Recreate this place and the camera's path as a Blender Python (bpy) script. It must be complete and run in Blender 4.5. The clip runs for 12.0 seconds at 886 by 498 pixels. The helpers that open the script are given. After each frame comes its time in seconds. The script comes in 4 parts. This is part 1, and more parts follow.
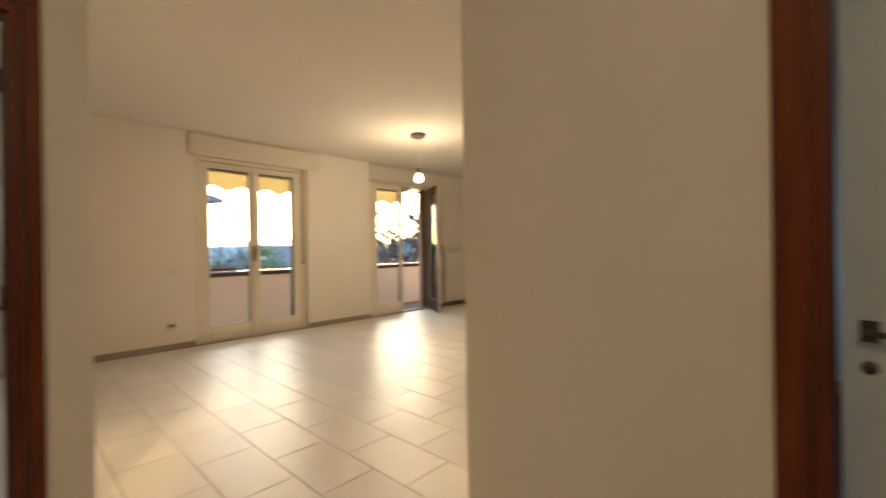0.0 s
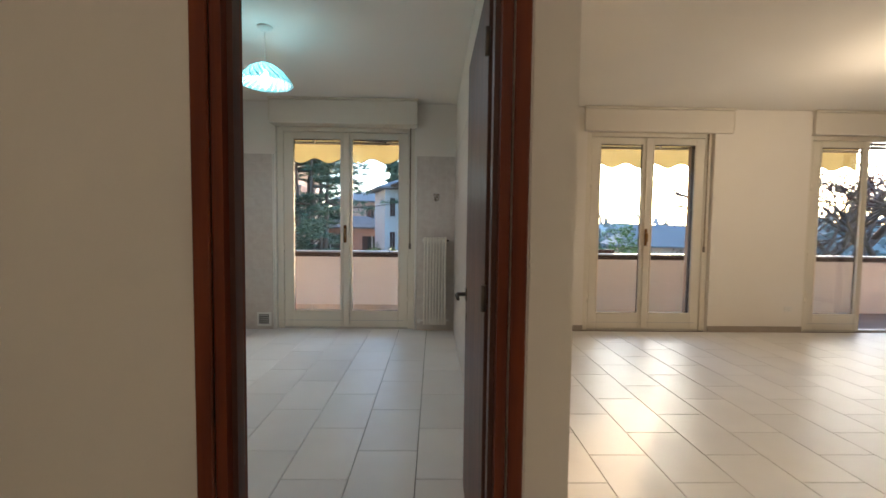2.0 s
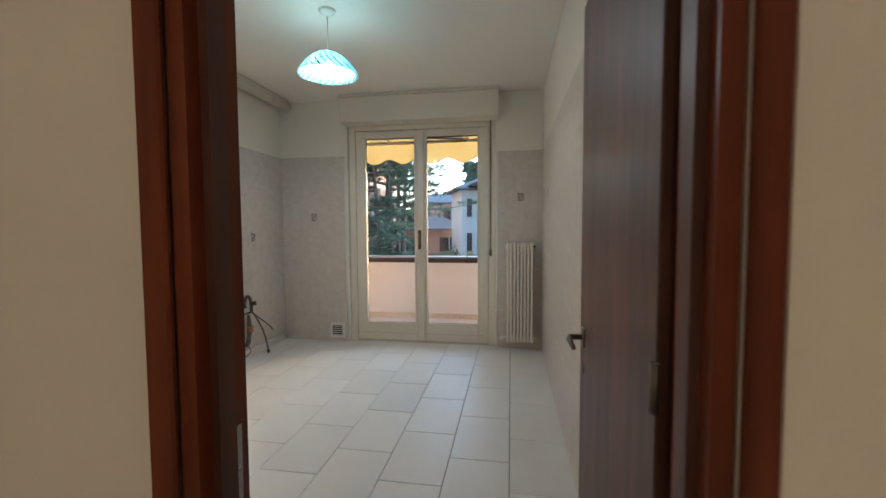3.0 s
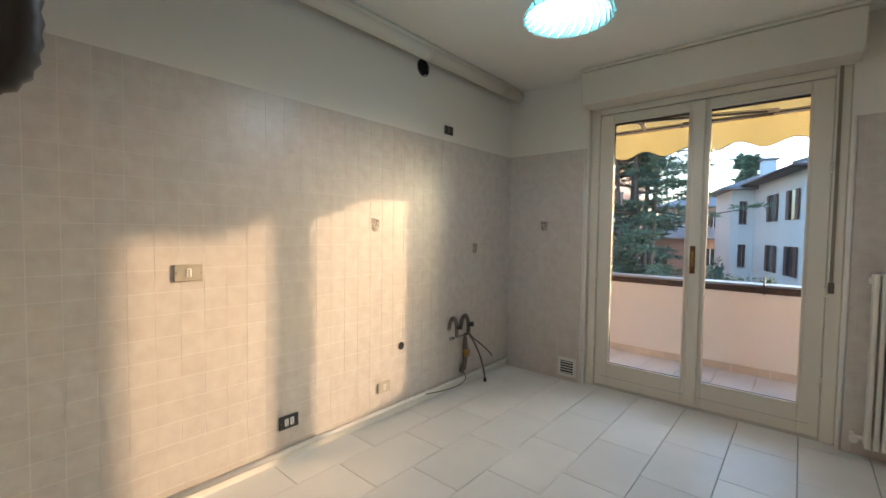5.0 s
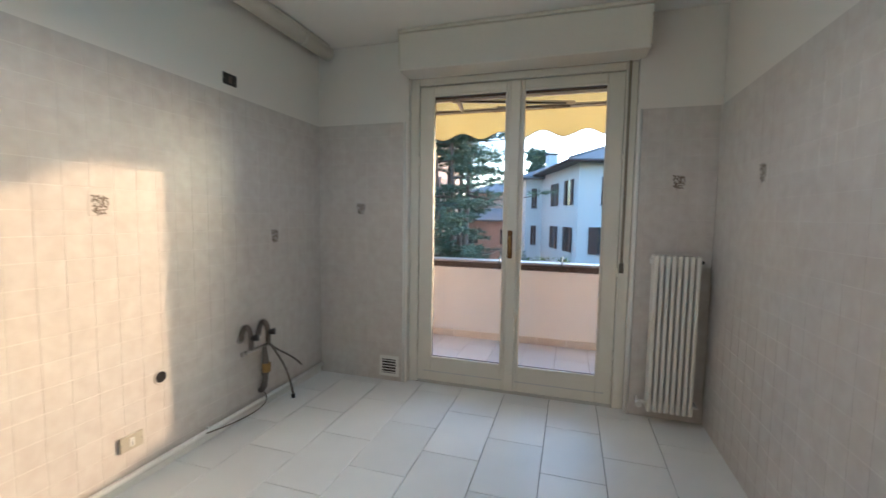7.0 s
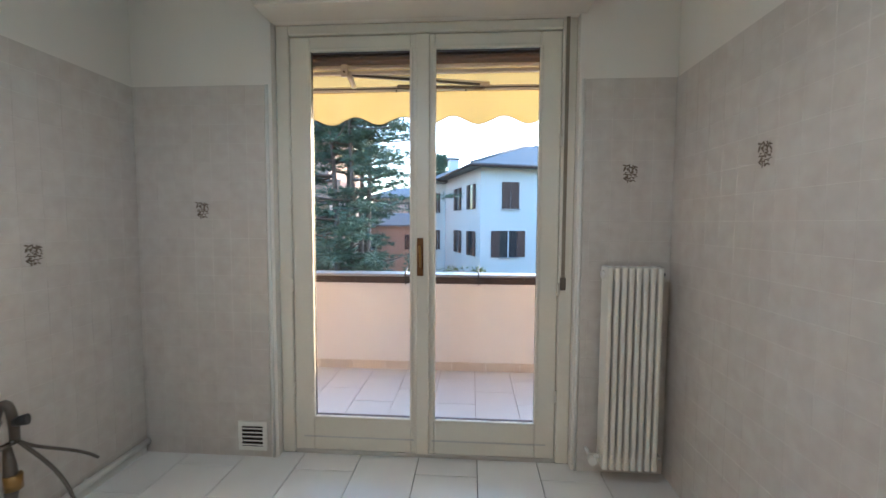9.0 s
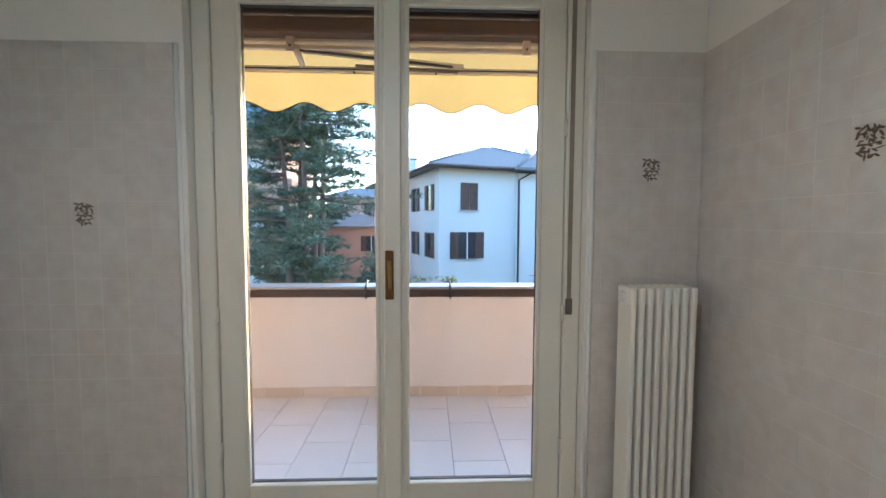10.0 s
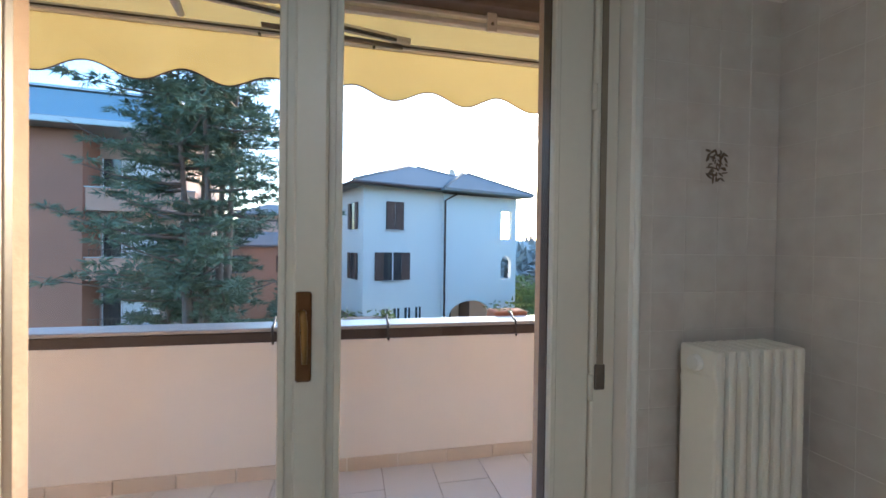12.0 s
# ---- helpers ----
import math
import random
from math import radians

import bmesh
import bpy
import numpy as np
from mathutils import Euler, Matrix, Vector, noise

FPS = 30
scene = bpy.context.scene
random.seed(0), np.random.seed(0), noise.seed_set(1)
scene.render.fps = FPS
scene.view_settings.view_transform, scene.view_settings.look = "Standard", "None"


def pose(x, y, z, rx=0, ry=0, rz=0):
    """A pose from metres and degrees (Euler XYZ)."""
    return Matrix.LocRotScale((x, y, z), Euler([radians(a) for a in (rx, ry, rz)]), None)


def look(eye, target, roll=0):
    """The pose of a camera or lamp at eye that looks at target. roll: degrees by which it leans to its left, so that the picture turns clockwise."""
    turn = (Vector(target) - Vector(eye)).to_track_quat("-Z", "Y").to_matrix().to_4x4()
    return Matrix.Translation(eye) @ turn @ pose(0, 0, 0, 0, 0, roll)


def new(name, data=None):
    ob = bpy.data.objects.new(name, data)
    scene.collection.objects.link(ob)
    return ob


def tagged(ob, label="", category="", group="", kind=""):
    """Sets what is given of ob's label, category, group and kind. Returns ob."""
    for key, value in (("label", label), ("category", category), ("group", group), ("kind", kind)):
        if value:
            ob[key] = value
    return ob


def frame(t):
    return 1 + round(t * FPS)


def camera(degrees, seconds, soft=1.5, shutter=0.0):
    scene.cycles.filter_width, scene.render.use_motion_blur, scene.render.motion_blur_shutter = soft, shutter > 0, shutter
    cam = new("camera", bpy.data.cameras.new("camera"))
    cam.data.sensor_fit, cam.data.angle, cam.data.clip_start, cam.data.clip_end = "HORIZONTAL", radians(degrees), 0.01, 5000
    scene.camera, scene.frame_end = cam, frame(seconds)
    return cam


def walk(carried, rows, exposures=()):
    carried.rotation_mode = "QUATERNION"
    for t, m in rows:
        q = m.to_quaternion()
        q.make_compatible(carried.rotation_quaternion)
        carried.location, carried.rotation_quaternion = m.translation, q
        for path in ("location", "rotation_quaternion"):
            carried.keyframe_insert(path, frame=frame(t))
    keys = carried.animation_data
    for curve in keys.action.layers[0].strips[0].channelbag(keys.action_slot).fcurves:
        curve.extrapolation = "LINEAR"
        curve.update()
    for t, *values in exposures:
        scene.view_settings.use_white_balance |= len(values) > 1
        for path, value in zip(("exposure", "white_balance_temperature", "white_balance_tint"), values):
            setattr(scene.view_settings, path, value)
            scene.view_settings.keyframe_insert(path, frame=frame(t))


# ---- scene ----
cam = camera(93.6, 12.0, 1.5, 0.3)
PATH = [
    (0, (2.819, -5.859, 1.19), (4.279, -4.492, 1.187), -0.8),
    (0.5, (2.816, -5.669, 1.225), (3.591, -3.826, 1.171), -1.0),
    (1, (2.757, -5.53, 1.217), (3.087, -3.559, 1.117), -0.7),
    (1.5, (2.707, -5.239, 1.236), (2.862, -3.248, 1.123), 0.5),
    (2, (2.676, -4.994, 1.252), (2.721, -2.997, 1.146), 0.7),
    (2.5, (2.659, -4.661, 1.247), (2.504, -2.671, 1.135), 0.2),
    (2.7, (2.642, -4.582, 1.265), (2.414, -2.598, 1.155), -0.1),
    (4.3, (2.342, -3.77, 1.332), (1.415, -2.002, 1.209), 1.6),
    (4.5, (2.306, -3.697, 1.334), (1.221, -2.022, 1.203), 1.9),
    (5, (2.236, -3.597, 1.342), (0.931, -2.084, 1.259), 0.8),
    (5.5, (2.183, -3.524, 1.356), (0.862, -2.023, 1.336), 0.0),
    (6, (2.1, -3.404, 1.362), (0.904, -1.801, 1.332), 0.7),
    (6.5, (2.021, -3.226, 1.354), (1.118, -1.444, 1.259), 1.1),
    (7, (2.042, -3.08, 1.355), (1.458, -1.174, 1.2), 0.9),
    (7.5, (1.995, -2.866, 1.344), (1.62, -0.908, 1.181), 0.5),
    (7.7, (2.004, -2.764, 1.342), (1.656, -0.801, 1.179), 0.3),
    (9.5, (1.82, -2.003, 1.348), (1.792, -0.007, 1.23), 0.3),
    (10, (1.774, -1.734, 1.375), (1.845, 0.261, 1.253), 0.2),
    (10.5, (1.798, -1.555, 1.362), (1.918, 0.439, 1.272), 0.3),
    (11, (1.737, -1.35, 1.366), (1.961, 0.636, 1.3), 0.4),
    (11.5, (1.697, -1.16, 1.382), (2.046, 0.809, 1.338), 0.5),
    (12, (1.713, -0.976, 1.374), (2.148, 0.976, 1.352), 0.8),
]
walk(cam, [(t, look(eye, target, roll)) for t, eye, target, roll in PATH],
     [(0, 2.85, 6350, 10), (0.5, 2.7, 5850, 10), (1, 2.65, 5450, 10), (2, 2.75, 5500, 10), (2.6, 2.95, 5600, 10), (4.5, 2.85, 5650, 10), (5.5, 2.75, 5550, 10), (7.5, 2.95, 5200, 10), (9.5, 3.15, 5250, 10), (12, 2.65, 5150, 10)])

# ---- world and sun ----
SUN_AZ, SUN_EL = radians(33.7), radians(10.2)   # azimuth clockwise from +y
world = bpy.data.worlds.new("world")
scene.world = world
world.use_nodes = True
wn = world.node_tree.nodes
sky = wn.new("ShaderNodeTexSky")
sky.sky_type, sky.sun_disc = "NISHITA", False
sky.sun_elevation, sky.sun_rotation = SUN_EL, SUN_AZ
sky.air_density, sky.dust_density, sky.ozone_density = 1.0, 2.0, 2.0
wn["Background"].inputs["Strength"].default_value = 0.15
world.node_tree.links.new(sky.outputs[0], wn["Background"].inputs["Color"])

sun = new("sun", bpy.data.lights.new("sun", "SUN"))
sun.data.energy, sun.data.angle, sun.data.color = 0.72, radians(1.3), (1.0, 0.63, 0.32)
sun_dir = Vector((math.sin(SUN_AZ) * math.cos(SUN_EL), math.cos(SUN_AZ) * math.cos(SUN_EL), math.sin(SUN_EL)))
sun.matrix_world = look(tuple(sun_dir * 60), (0, 0, 0))


def bulb_light(name, at, watts, colour, radius):
    ob = new(name, bpy.data.lights.new(name, "POINT"))
    ob.data.energy, ob.data.color, ob.data.shadow_soft_size = watts, colour, radius
    ob.location = at
    return ob


KLAMP = (1.42, -1.83, 2.33)
HLAMP = (2.3, -6.5, 2.62)
LLAMP = (6.62, -1.88, 2.14)
bulb_light("kitchen_bulb_light", (KLAMP[0], KLAMP[1], KLAMP[2] + 0.005), 2.3, (1.0, 0.96, 0.90), 0.035)
bulb_light("living_bulb_light", (LLAMP[0], LLAMP[1], LLAMP[2] - 0.02), 2.7, (1.0, 0.74, 0.48), 0.045)

bulb_light("hall_bulb_light", HLAMP, 2.4, (1.0, 0.76, 0.50), 0.08)


# ---- materials ----
def material(name, colour, rough=0.6, metal=0.0, vary=0.06, scale=3.0, fine=60.0, bump=0.1, dist=0.003,
             second=None, amount=0.5, random_tint=0.0, island=False, spec=0.5, stretch=None, emit=None, coat=0.0):
    m = bpy.data.materials.new(name)
    m.use_nodes = True
    nt = m.node_tree
    n, l = nt.nodes, nt.links
    b = n["Principled BSDF"]
    b.inputs["Metallic"].default_value = metal
    b.inputs["Specular IOR Level"].default_value = spec
    b.inputs["Coat Weight"].default_value = coat
    co = n.new("ShaderNodeTexCoord")
    src = co.outputs["Object"]
    if random_tint or island:
        geo = n.new("ShaderNodeNewGeometry")
        src = geo.outputs["Position"]
    if stretch:
        mp = n.new("ShaderNodeMapping")
        mp.inputs["Scale"].default_value = stretch
        l.new(src, mp.inputs["Vector"])
        src = mp.outputs[0]
    big, small = n.new("ShaderNodeTexNoise"), n.new("ShaderNodeTexNoise")
    for tex, s, d in ((big, scale, 4), (small, fine, 3)):
        tex.inputs["Scale"].default_value, tex.inputs["Detail"].default_value = s, d
        l.new(src, tex.inputs["Vector"])
    ramp = n.new("ShaderNodeValToRGB")
    c2 = second or [c * (1 - 2.2 * vary) for c in colour]
    ramp.color_ramp.elements[0].position, ramp.color_ramp.elements[1].position = 0.5 - amount / 2, 0.5 + amount / 2
    ramp.color_ramp.elements[0].color = (*c2, 1)
    ramp.color_ramp.elements[1].color = (*colour, 1)
    l.new(big.outputs["Fac"], ramp.inputs["Fac"])
    hsv = n.new("ShaderNodeHueSaturation")
    l.new(ramp.outputs[0], hsv.inputs["Color"])
    add = n.new("ShaderNodeMath")
    add.operation = "MULTIPLY_ADD"
    add.inputs[1].default_value, add.inputs[2].default_value = vary * 2, 1 - vary
    l.new(small.outputs["Fac"], add.inputs[0])
    value = add.outputs[0]
    if random_tint:
        if island:
            rnd = geo.outputs["Random Per Island"]
        else:
            info = n.new("ShaderNodeObjectInfo")
            rnd = info.outputs["Random"]
        ra = n.new("ShaderNodeMath")
        ra.operation = "MULTIPLY_ADD"
        ra.inputs[1].default_value, ra.inputs[2].default_value = random_tint * 2, 1 - random_tint
        l.new(rnd, ra.inputs[0])
        mu = n.new("ShaderNodeMath")
        mu.operation = "MULTIPLY"
        l.new(ra.outputs[0], mu.inputs[0])
        l.new(value, mu.inputs[1])
        value = mu.outputs[0]
    l.new(value, hsv.inputs["Value"])
    l.new(hsv.outputs[0], b.inputs["Base Color"])
    rr = n.new("ShaderNodeMapRange")
    rr.inputs["To Min"].default_value, rr.inputs["To Max"].default_value = max(0.02, rough - 0.08), min(1, rough + 0.08)
    l.new(small.outputs["Fac"], rr.inputs["Value"])
    l.new(rr.outputs[0], b.inputs["Roughness"])
    if bump:
        bp = n.new("ShaderNodeBump")
        bp.inputs["Strength"].default_value, bp.inputs["Distance"].default_value = bump, dist
        l.new(small.outputs["Fac"], bp.inputs["Height"])
        l.new(bp.outputs[0], b.inputs["Normal"])
    if emit:
        b.inputs["Emission Color"].default_value = (*emit[:3], 1)
        b.inputs["Emission Strength"].default_value = emit[3]
    return m


PAINT = material("wall_paint", (0.80, 0.755, 0.68), 0.75, vary=0.02, scale=1.2, fine=180, bump=0.12, dist=0.002)
CEIL = material("ceiling_paint", (0.82, 0.79, 0.73), 0.85, vary=0.02, scale=1.0, fine=150, bump=0.08, dist=0.002)
WALLTILE = material("glazed_wall_tile", (0.615, 0.57, 0.51), 0.34, vary=0.02, scale=15, fine=45, bump=0.06, dist=0.002,
                    second=(0.545, 0.485, 0.43), amount=0.42, random_tint=0.02)
WALLTILE_J = material("glazed_wall_tile_joined", (0.615, 0.57, 0.51), 0.34, vary=0.02, scale=15, fine=45, bump=0.06, dist=0.002,
                      second=(0.545, 0.485, 0.43), amount=0.42, random_tint=0.02, island=True)
GROUT = material("grout", (0.70, 0.66, 0.59), 0.85, vary=0.04, bump=0.3)
FLOORTILE = material("porcelain_floor_tile", (0.80, 0.785, 0.75), 0.41, spec=0.45, vary=0.015, scale=2.5, fine=8, bump=0,
                     second=(0.72, 0.70, 0.665), amount=0.6, random_tint=0.05)
BALCGROUT = material("dark_balcony_grout", (0.26, 0.22, 0.19), 0.9, vary=0.1, bump=0.3)
SKIRTTILE = material("pinkish_skirting_tile", (0.72, 0.65, 0.58), 0.45, vary=0.06, scale=6, fine=40, bump=0.05, random_tint=0.08)
FLOORGROUT = material("dark_floor_grout", (0.13, 0.115, 0.10), 0.9, vary=0.1, bump=0.3)
BALCTILE = material("balcony_tile", (0.72, 0.70, 0.67), 0.45, vary=0.05, scale=3, fine=30, bump=0.05, random_tint=0.06)
WOOD = material("mahogany_veneer", (0.20, 0.042, 0.011), 0.42, spec=0.3, vary=0.12, scale=2.5, fine=18, bump=0.06, dist=0.002,
                second=(0.085, 0.018, 0.007), amount=0.5, stretch=(9, 9, 0.7))
DARKWOOD = material("dark_walnut_leaf", (0.14, 0.056, 0.036), 0.42, spec=0.35, vary=0.12, scale=2.0, fine=14, bump=0.05, dist=0.002,
                    second=(0.045, 0.02, 0.015), amount=0.5, stretch=(9, 9, 0.7))
CREAM = material("cream_gloss_paint", (0.74, 0.69, 0.58), 0.42, vary=0.03, scale=2.0, fine=45, bump=0.06, dist=0.002)
CREAMBOX = material("cream_box_paint", (0.74, 0.69, 0.60), 0.6, vary=0.03, scale=1.5, fine=60, bump=0.06, dist=0.002)
OUTWOOD = material("dark_brown_outer_paint", (0.06, 0.035, 0.025), 0.45, vary=0.1, fine=30)
ENAMEL = material("radiator_enamel", (0.78, 0.74, 0.64), 0.32, vary=0.02, fine=80, bump=0.04)
WHITEPL = material("white_plastic", (0.78, 0.76, 0.70), 0.4, vary=0.03)
BEIGEPL = material("beige_metal_plate", (0.52, 0.47, 0.36), 0.35, metal=0.4, vary=0.04)
BLACKPL = material("black_plastic", (0.018, 0.017, 0.016), 0.4, vary=0.1)
HOLE = material("dark_hole", (0.012, 0.009, 0.007), 0.95, vary=0.3, bump=0.5)
BRASS = material("aged_brass", (0.45, 0.28, 0.10), 0.3, metal=1.0, vary=0.1)
BRONZE = material("bronze_handle_plate", (0.22, 0.11, 0.045), 0.35, metal=0.8, vary=0.15)
STEEL = material("chrome_steel", (0.55, 0.54, 0.52), 0.25, metal=1.0, vary=0.08)
OLDMETAL = material("tarnished_metal", (0.20, 0.17, 0.14), 0.45, metal=0.8, vary=0.2)
GREYMETAL = material("painted_grey_metal", (0.60, 0.57, 0.53), 0.4, metal=0.3, vary=0.06)
DUCT = material("grey_corrugated_plastic", (0.075, 0.065, 0.055), 0.5, vary=0.15)
STUCCO = material("peach_stucco", (0.56, 0.385, 0.265), 0.9, vary=0.10, scale=5, fine=35, bump=0.6, dist=0.008)
PARAPET = material("pink_white_plaster", (0.86, 0.86, 0.86), 0.85, vary=0.03, scale=1.2, fine=60, bump=0.2, second=(0.81, 0.80, 0.79), amount=0.7)
CAP = material("dark_coping", (0.045, 0.03, 0.027), 0.5, vary=0.1)
COPETOP = material("grey_coping_sheet", (0.40, 0.41, 0.43), 0.35, metal=0.5, vary=0.06)
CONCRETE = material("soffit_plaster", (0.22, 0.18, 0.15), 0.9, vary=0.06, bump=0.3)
SHUTTER = material("brown_roller_slats", (0.10, 0.065, 0.045), 0.5, vary=0.1)
MARBLE = material("pale_marble", (0.58, 0.54, 0.48), 0.4, vary=0.06, scale=5)
STONE = material("stone_skirting", (0.36, 0.31, 0.26), 0.4, vary=0.08, scale=6)
# white paint; the side room's bluish daylight is mixed into its colour
WHITEDOOR = material("daylight_tinted_white_paint", (0.75, 0.79, 0.83), 0.45, vary=0.02)
DECOR = material("brown_print", (0.13, 0.085, 0.05), 0.4, vary=0.2, scale=40)
STRAP = material("woven_strap", (0.30, 0.25, 0.18), 0.85, vary=0.15, fine=200)

# exterior
GRASS = material("lawn", (0.075, 0.105, 0.04), 0.95, vary=0.25, scale=0.15, fine=6, bump=0.4, second=(0.10, 0.095, 0.05))
WHITEWALL = material("white_render", (0.74, 0.74, 0.72), 0.9, vary=0.03, scale=0.5, fine=20, bump=0.1)
PINKWALL = material("pink_render", (0.60, 0.44, 0.36), 0.9, vary=0.05, scale=0.5, fine=20, bump=0.1)
ORANGEWALL = material("brick_red_render", (0.40, 0.19, 0.125), 0.9, vary=0.06, scale=0.5, fine=20, bump=0.1)
BALCWALL = material("terracotta_balcony", (0.56, 0.33, 0.24), 0.9, vary=0.06, scale=0.7, fine=20, bump=0.1)
ROOF = material("grey_roof_tile", (0.25, 0.24, 0.24), 0.75, vary=0.12, scale=1.5, fine=12, bump=0.5, dist=0.03)
# the blue is the sky's reflection, put into the metal's base colour
SKYROOF = material("sky_tinted_metal_fascia", (0.22, 0.33, 0.44), 0.4, metal=0.2, vary=0.05)
SHUT = material("brown_shutter", (0.09, 0.05, 0.04), 0.6, vary=0.1)
DARKGLASS = material("window_dark_glass", (0.05, 0.055, 0.06), 0.08, vary=0.1, spec=0.8)
BARK = material("pine_bark", (0.24, 0.185, 0.155), 0.95, vary=0.2, scale=3, fine=14, bump=0.8, dist=0.03, stretch=(3, 3, 0.6))
NEEDLE = material("pine_needles", (0.17, 0.235, 0.15), 0.7, vary=0.15, scale=0.8, fine=4, bump=0, second=(0.09, 0.14, 0.10), random_tint=0.35, island=True)
LEAF = material("green_leaves", (0.19, 0.28, 0.07), 0.7, vary=0.2, scale=1.5, fine=5, bump=0, random_tint=0.35, island=True)
REDLEAF = material("reddish_leaves", (0.16, 0.06, 0.045), 0.8, vary=0.2, bump=0, random_tint=0.35, island=True)
TERRA = material("terracotta_pot", (0.42, 0.17, 0.09), 0.8, vary=0.1)
# pale grey-green: the haze of distance is put into the foliage colour
WOODS = material("haze_tinted_woods", (0.40, 0.43, 0.42), 0.95, vary=0.2, scale=0.02, fine=0.3, bump=0, random_tint=0.3, island=True)
# near-white grey base colour paints in the haze over the far hills
HILL = material("haze_tinted_far_hills", (0.62, 0.64, 0.66), 1.0, vary=0.08, scale=0.01, fine=0.08, bump=0)


def glass_material(name, colour, rough, weight):
    m = bpy.data.materials.new(name)
    m.use_nodes = True
    n, l = m.node_tree.nodes, m.node_tree.links
    n.remove(n["Principled BSDF"])
    tr, gl, mx, fr = (n.new("ShaderNodeBsdfTransparent"), n.new("ShaderNodeBsdfGlossy"), n.new("ShaderNodeMixShader"), n.new("ShaderNodeFresnel"))
    tr.inputs["Color"].default_value = (*colour, 1)
    gl.inputs["Roughness"].default_value = rough
    fr.inputs["IOR"].default_value = weight
    l.new(fr.outputs[0], mx.inputs[0])
    l.new(tr.outputs[0], mx.inputs[1])
    l.new(gl.outputs[0], mx.inputs[2])
    l.new(mx.outputs[0], n["Material Output"].inputs["Surface"])
    return m


GLASS = glass_material("clear_pane_glass", (0.96, 0.975, 0.97), 0.01, 1.35)


def shade_material():
    m = bpy.data.materials.new("turquoise_glass_shade")
    m.use_nodes = True
    n, l = m.node_tree.nodes, m.node_tree.links
    n.remove(n["Principled BSDF"])
    d, t, g, a, b = (n.new("ShaderNodeBsdfDiffuse"), n.new("ShaderNodeBsdfTranslucent"), n.new("ShaderNodeBsdfGlossy"),
                     n.new("ShaderNodeMixShader"), n.new("ShaderNodeMixShader"))
    d.inputs["Color"].default_value = (0.15, 0.33, 0.33, 1)
    t.inputs["Color"].default_value = (0.15, 0.33, 0.33, 1)
    g.inputs["Roughness"].default_value = 0.1
    a.inputs[0].default_value, b.inputs[0].default_value = 0.35, 0.06
    l.new(d.outputs[0], a.inputs[1]); l.new(t.outputs[0], a.inputs[2])
    l.new(a.outputs[0], b.inputs[1]); l.new(g.outputs[0], b.inputs[2])
    tp, e = n.new("ShaderNodeBsdfTransparent"), n.new("ShaderNodeMixShader")
    tp.inputs["Color"].default_value = (0.80, 0.94, 0.94, 1)
    e.inputs[0].default_value = 0.52
    l.new(tp.outputs[0], e.inputs[1]); l.new(b.outputs[0], e.inputs[2])
    l.new(e.outputs[0], n["Material Output"].inputs["Surface"])
    return m


SHADE = shade_material()
RIB = material("pale_glass_rib", (0.34, 0.44, 0.44), 0.2, bump=0)
BULBK = material("lit_cool_bulb", (0.9, 0.9, 0.9), 0.4, bump=0, emit=(0.92, 0.97, 1.0, 9))
OPAL = material("lit_opal_glass", (0.9, 0.85, 0.75), 0.3, bump=0, emit=(1.0, 0.8, 0.55, 1.5))
BULBL = material("lit_warm_bulb", (0.9, 0.8, 0.6), 0.4, bump=0, emit=(1.0, 0.72, 0.42, 14))


# ---- mesh helpers ----
def box(bm, x0, x1, y0, y1, z0, z1, bevel=0.0, seg=1):
    vs = [bm.verts.new((x, y, z)) for x in (x0, x1) for y in (y0, y1) for z in (z0, z1)]
    fs = [bm.faces.new([vs[i] for i in q]) for q in ((0, 1, 3, 2), (4, 6, 7, 5), (0, 4, 5, 1), (2, 3, 7, 6), (0, 2, 6, 4), (1, 5, 7, 3))]
    if bevel:
        bmesh.ops.bevel(bm, geom=list({e for f in fs for e in f.edges}), offset=bevel, segments=seg, affect="EDGES", profile=0.6)
    return bm


def tube(bm, pts, radius, sides=10, caps=True):
    """A tube along points; radius is a number or one number a point."""
    pts = [Vector(p) for p in pts]
    rad = radius if isinstance(radius, (list, tuple)) else [radius] * len(pts)
    rings, side = [], None
    for i, p in enumerate(pts):
        d = (pts[min(i + 1, len(pts) - 1)] - pts[max(i - 1, 0)]).normalized()
        if side is None:
            side = d.cross(Vector((0, 0, 1)) if abs(d.z) < 0.9 else Vector((1, 0, 0))).normalized()
        side = (side - d * side.dot(d)).normalized()
        up = d.cross(side)
        rings.append([bm.verts.new(p + rad[i] * (math.cos(a) * side + math.sin(a) * up)) for a in (2 * math.pi * k / sides for k in range(sides))])
    for a, b in zip(rings, rings[1:]):
        for k in range(sides):
            f = bm.faces.new((a[k], a[(k + 1) % sides], b[(k + 1) % sides], b[k]))
            f.smooth = True
    if caps:
        bm.faces.new(rings[0][::-1])
        bm.faces.new(rings[-1])
    return bm


def lathe(bm, profile, centre=(0, 0, 0), sides=24, wave=0.0, count=0, twist=0.0):
    """A turned shape from (radius, height) pairs about z, with optional ribs."""
    c, rings = Vector(centre), []
    for i, (r, z) in enumerate(profile):
        ring = []
        for k in range(sides):
            a = 2 * math.pi * k / sides
            rr = r * (1 + wave * math.cos(count * (a + twist * i)))
            ring.append(bm.verts.new(c + Vector((rr * math.cos(a), rr * math.sin(a), z))))
        rings.append(ring)
    for a, b in zip(rings, rings[1:]):
        for k in range(sides):
            f = bm.faces.new((a[k], a[(k + 1) % sides], b[(k + 1) % sides], b[k]))
            f.smooth = True
    return bm


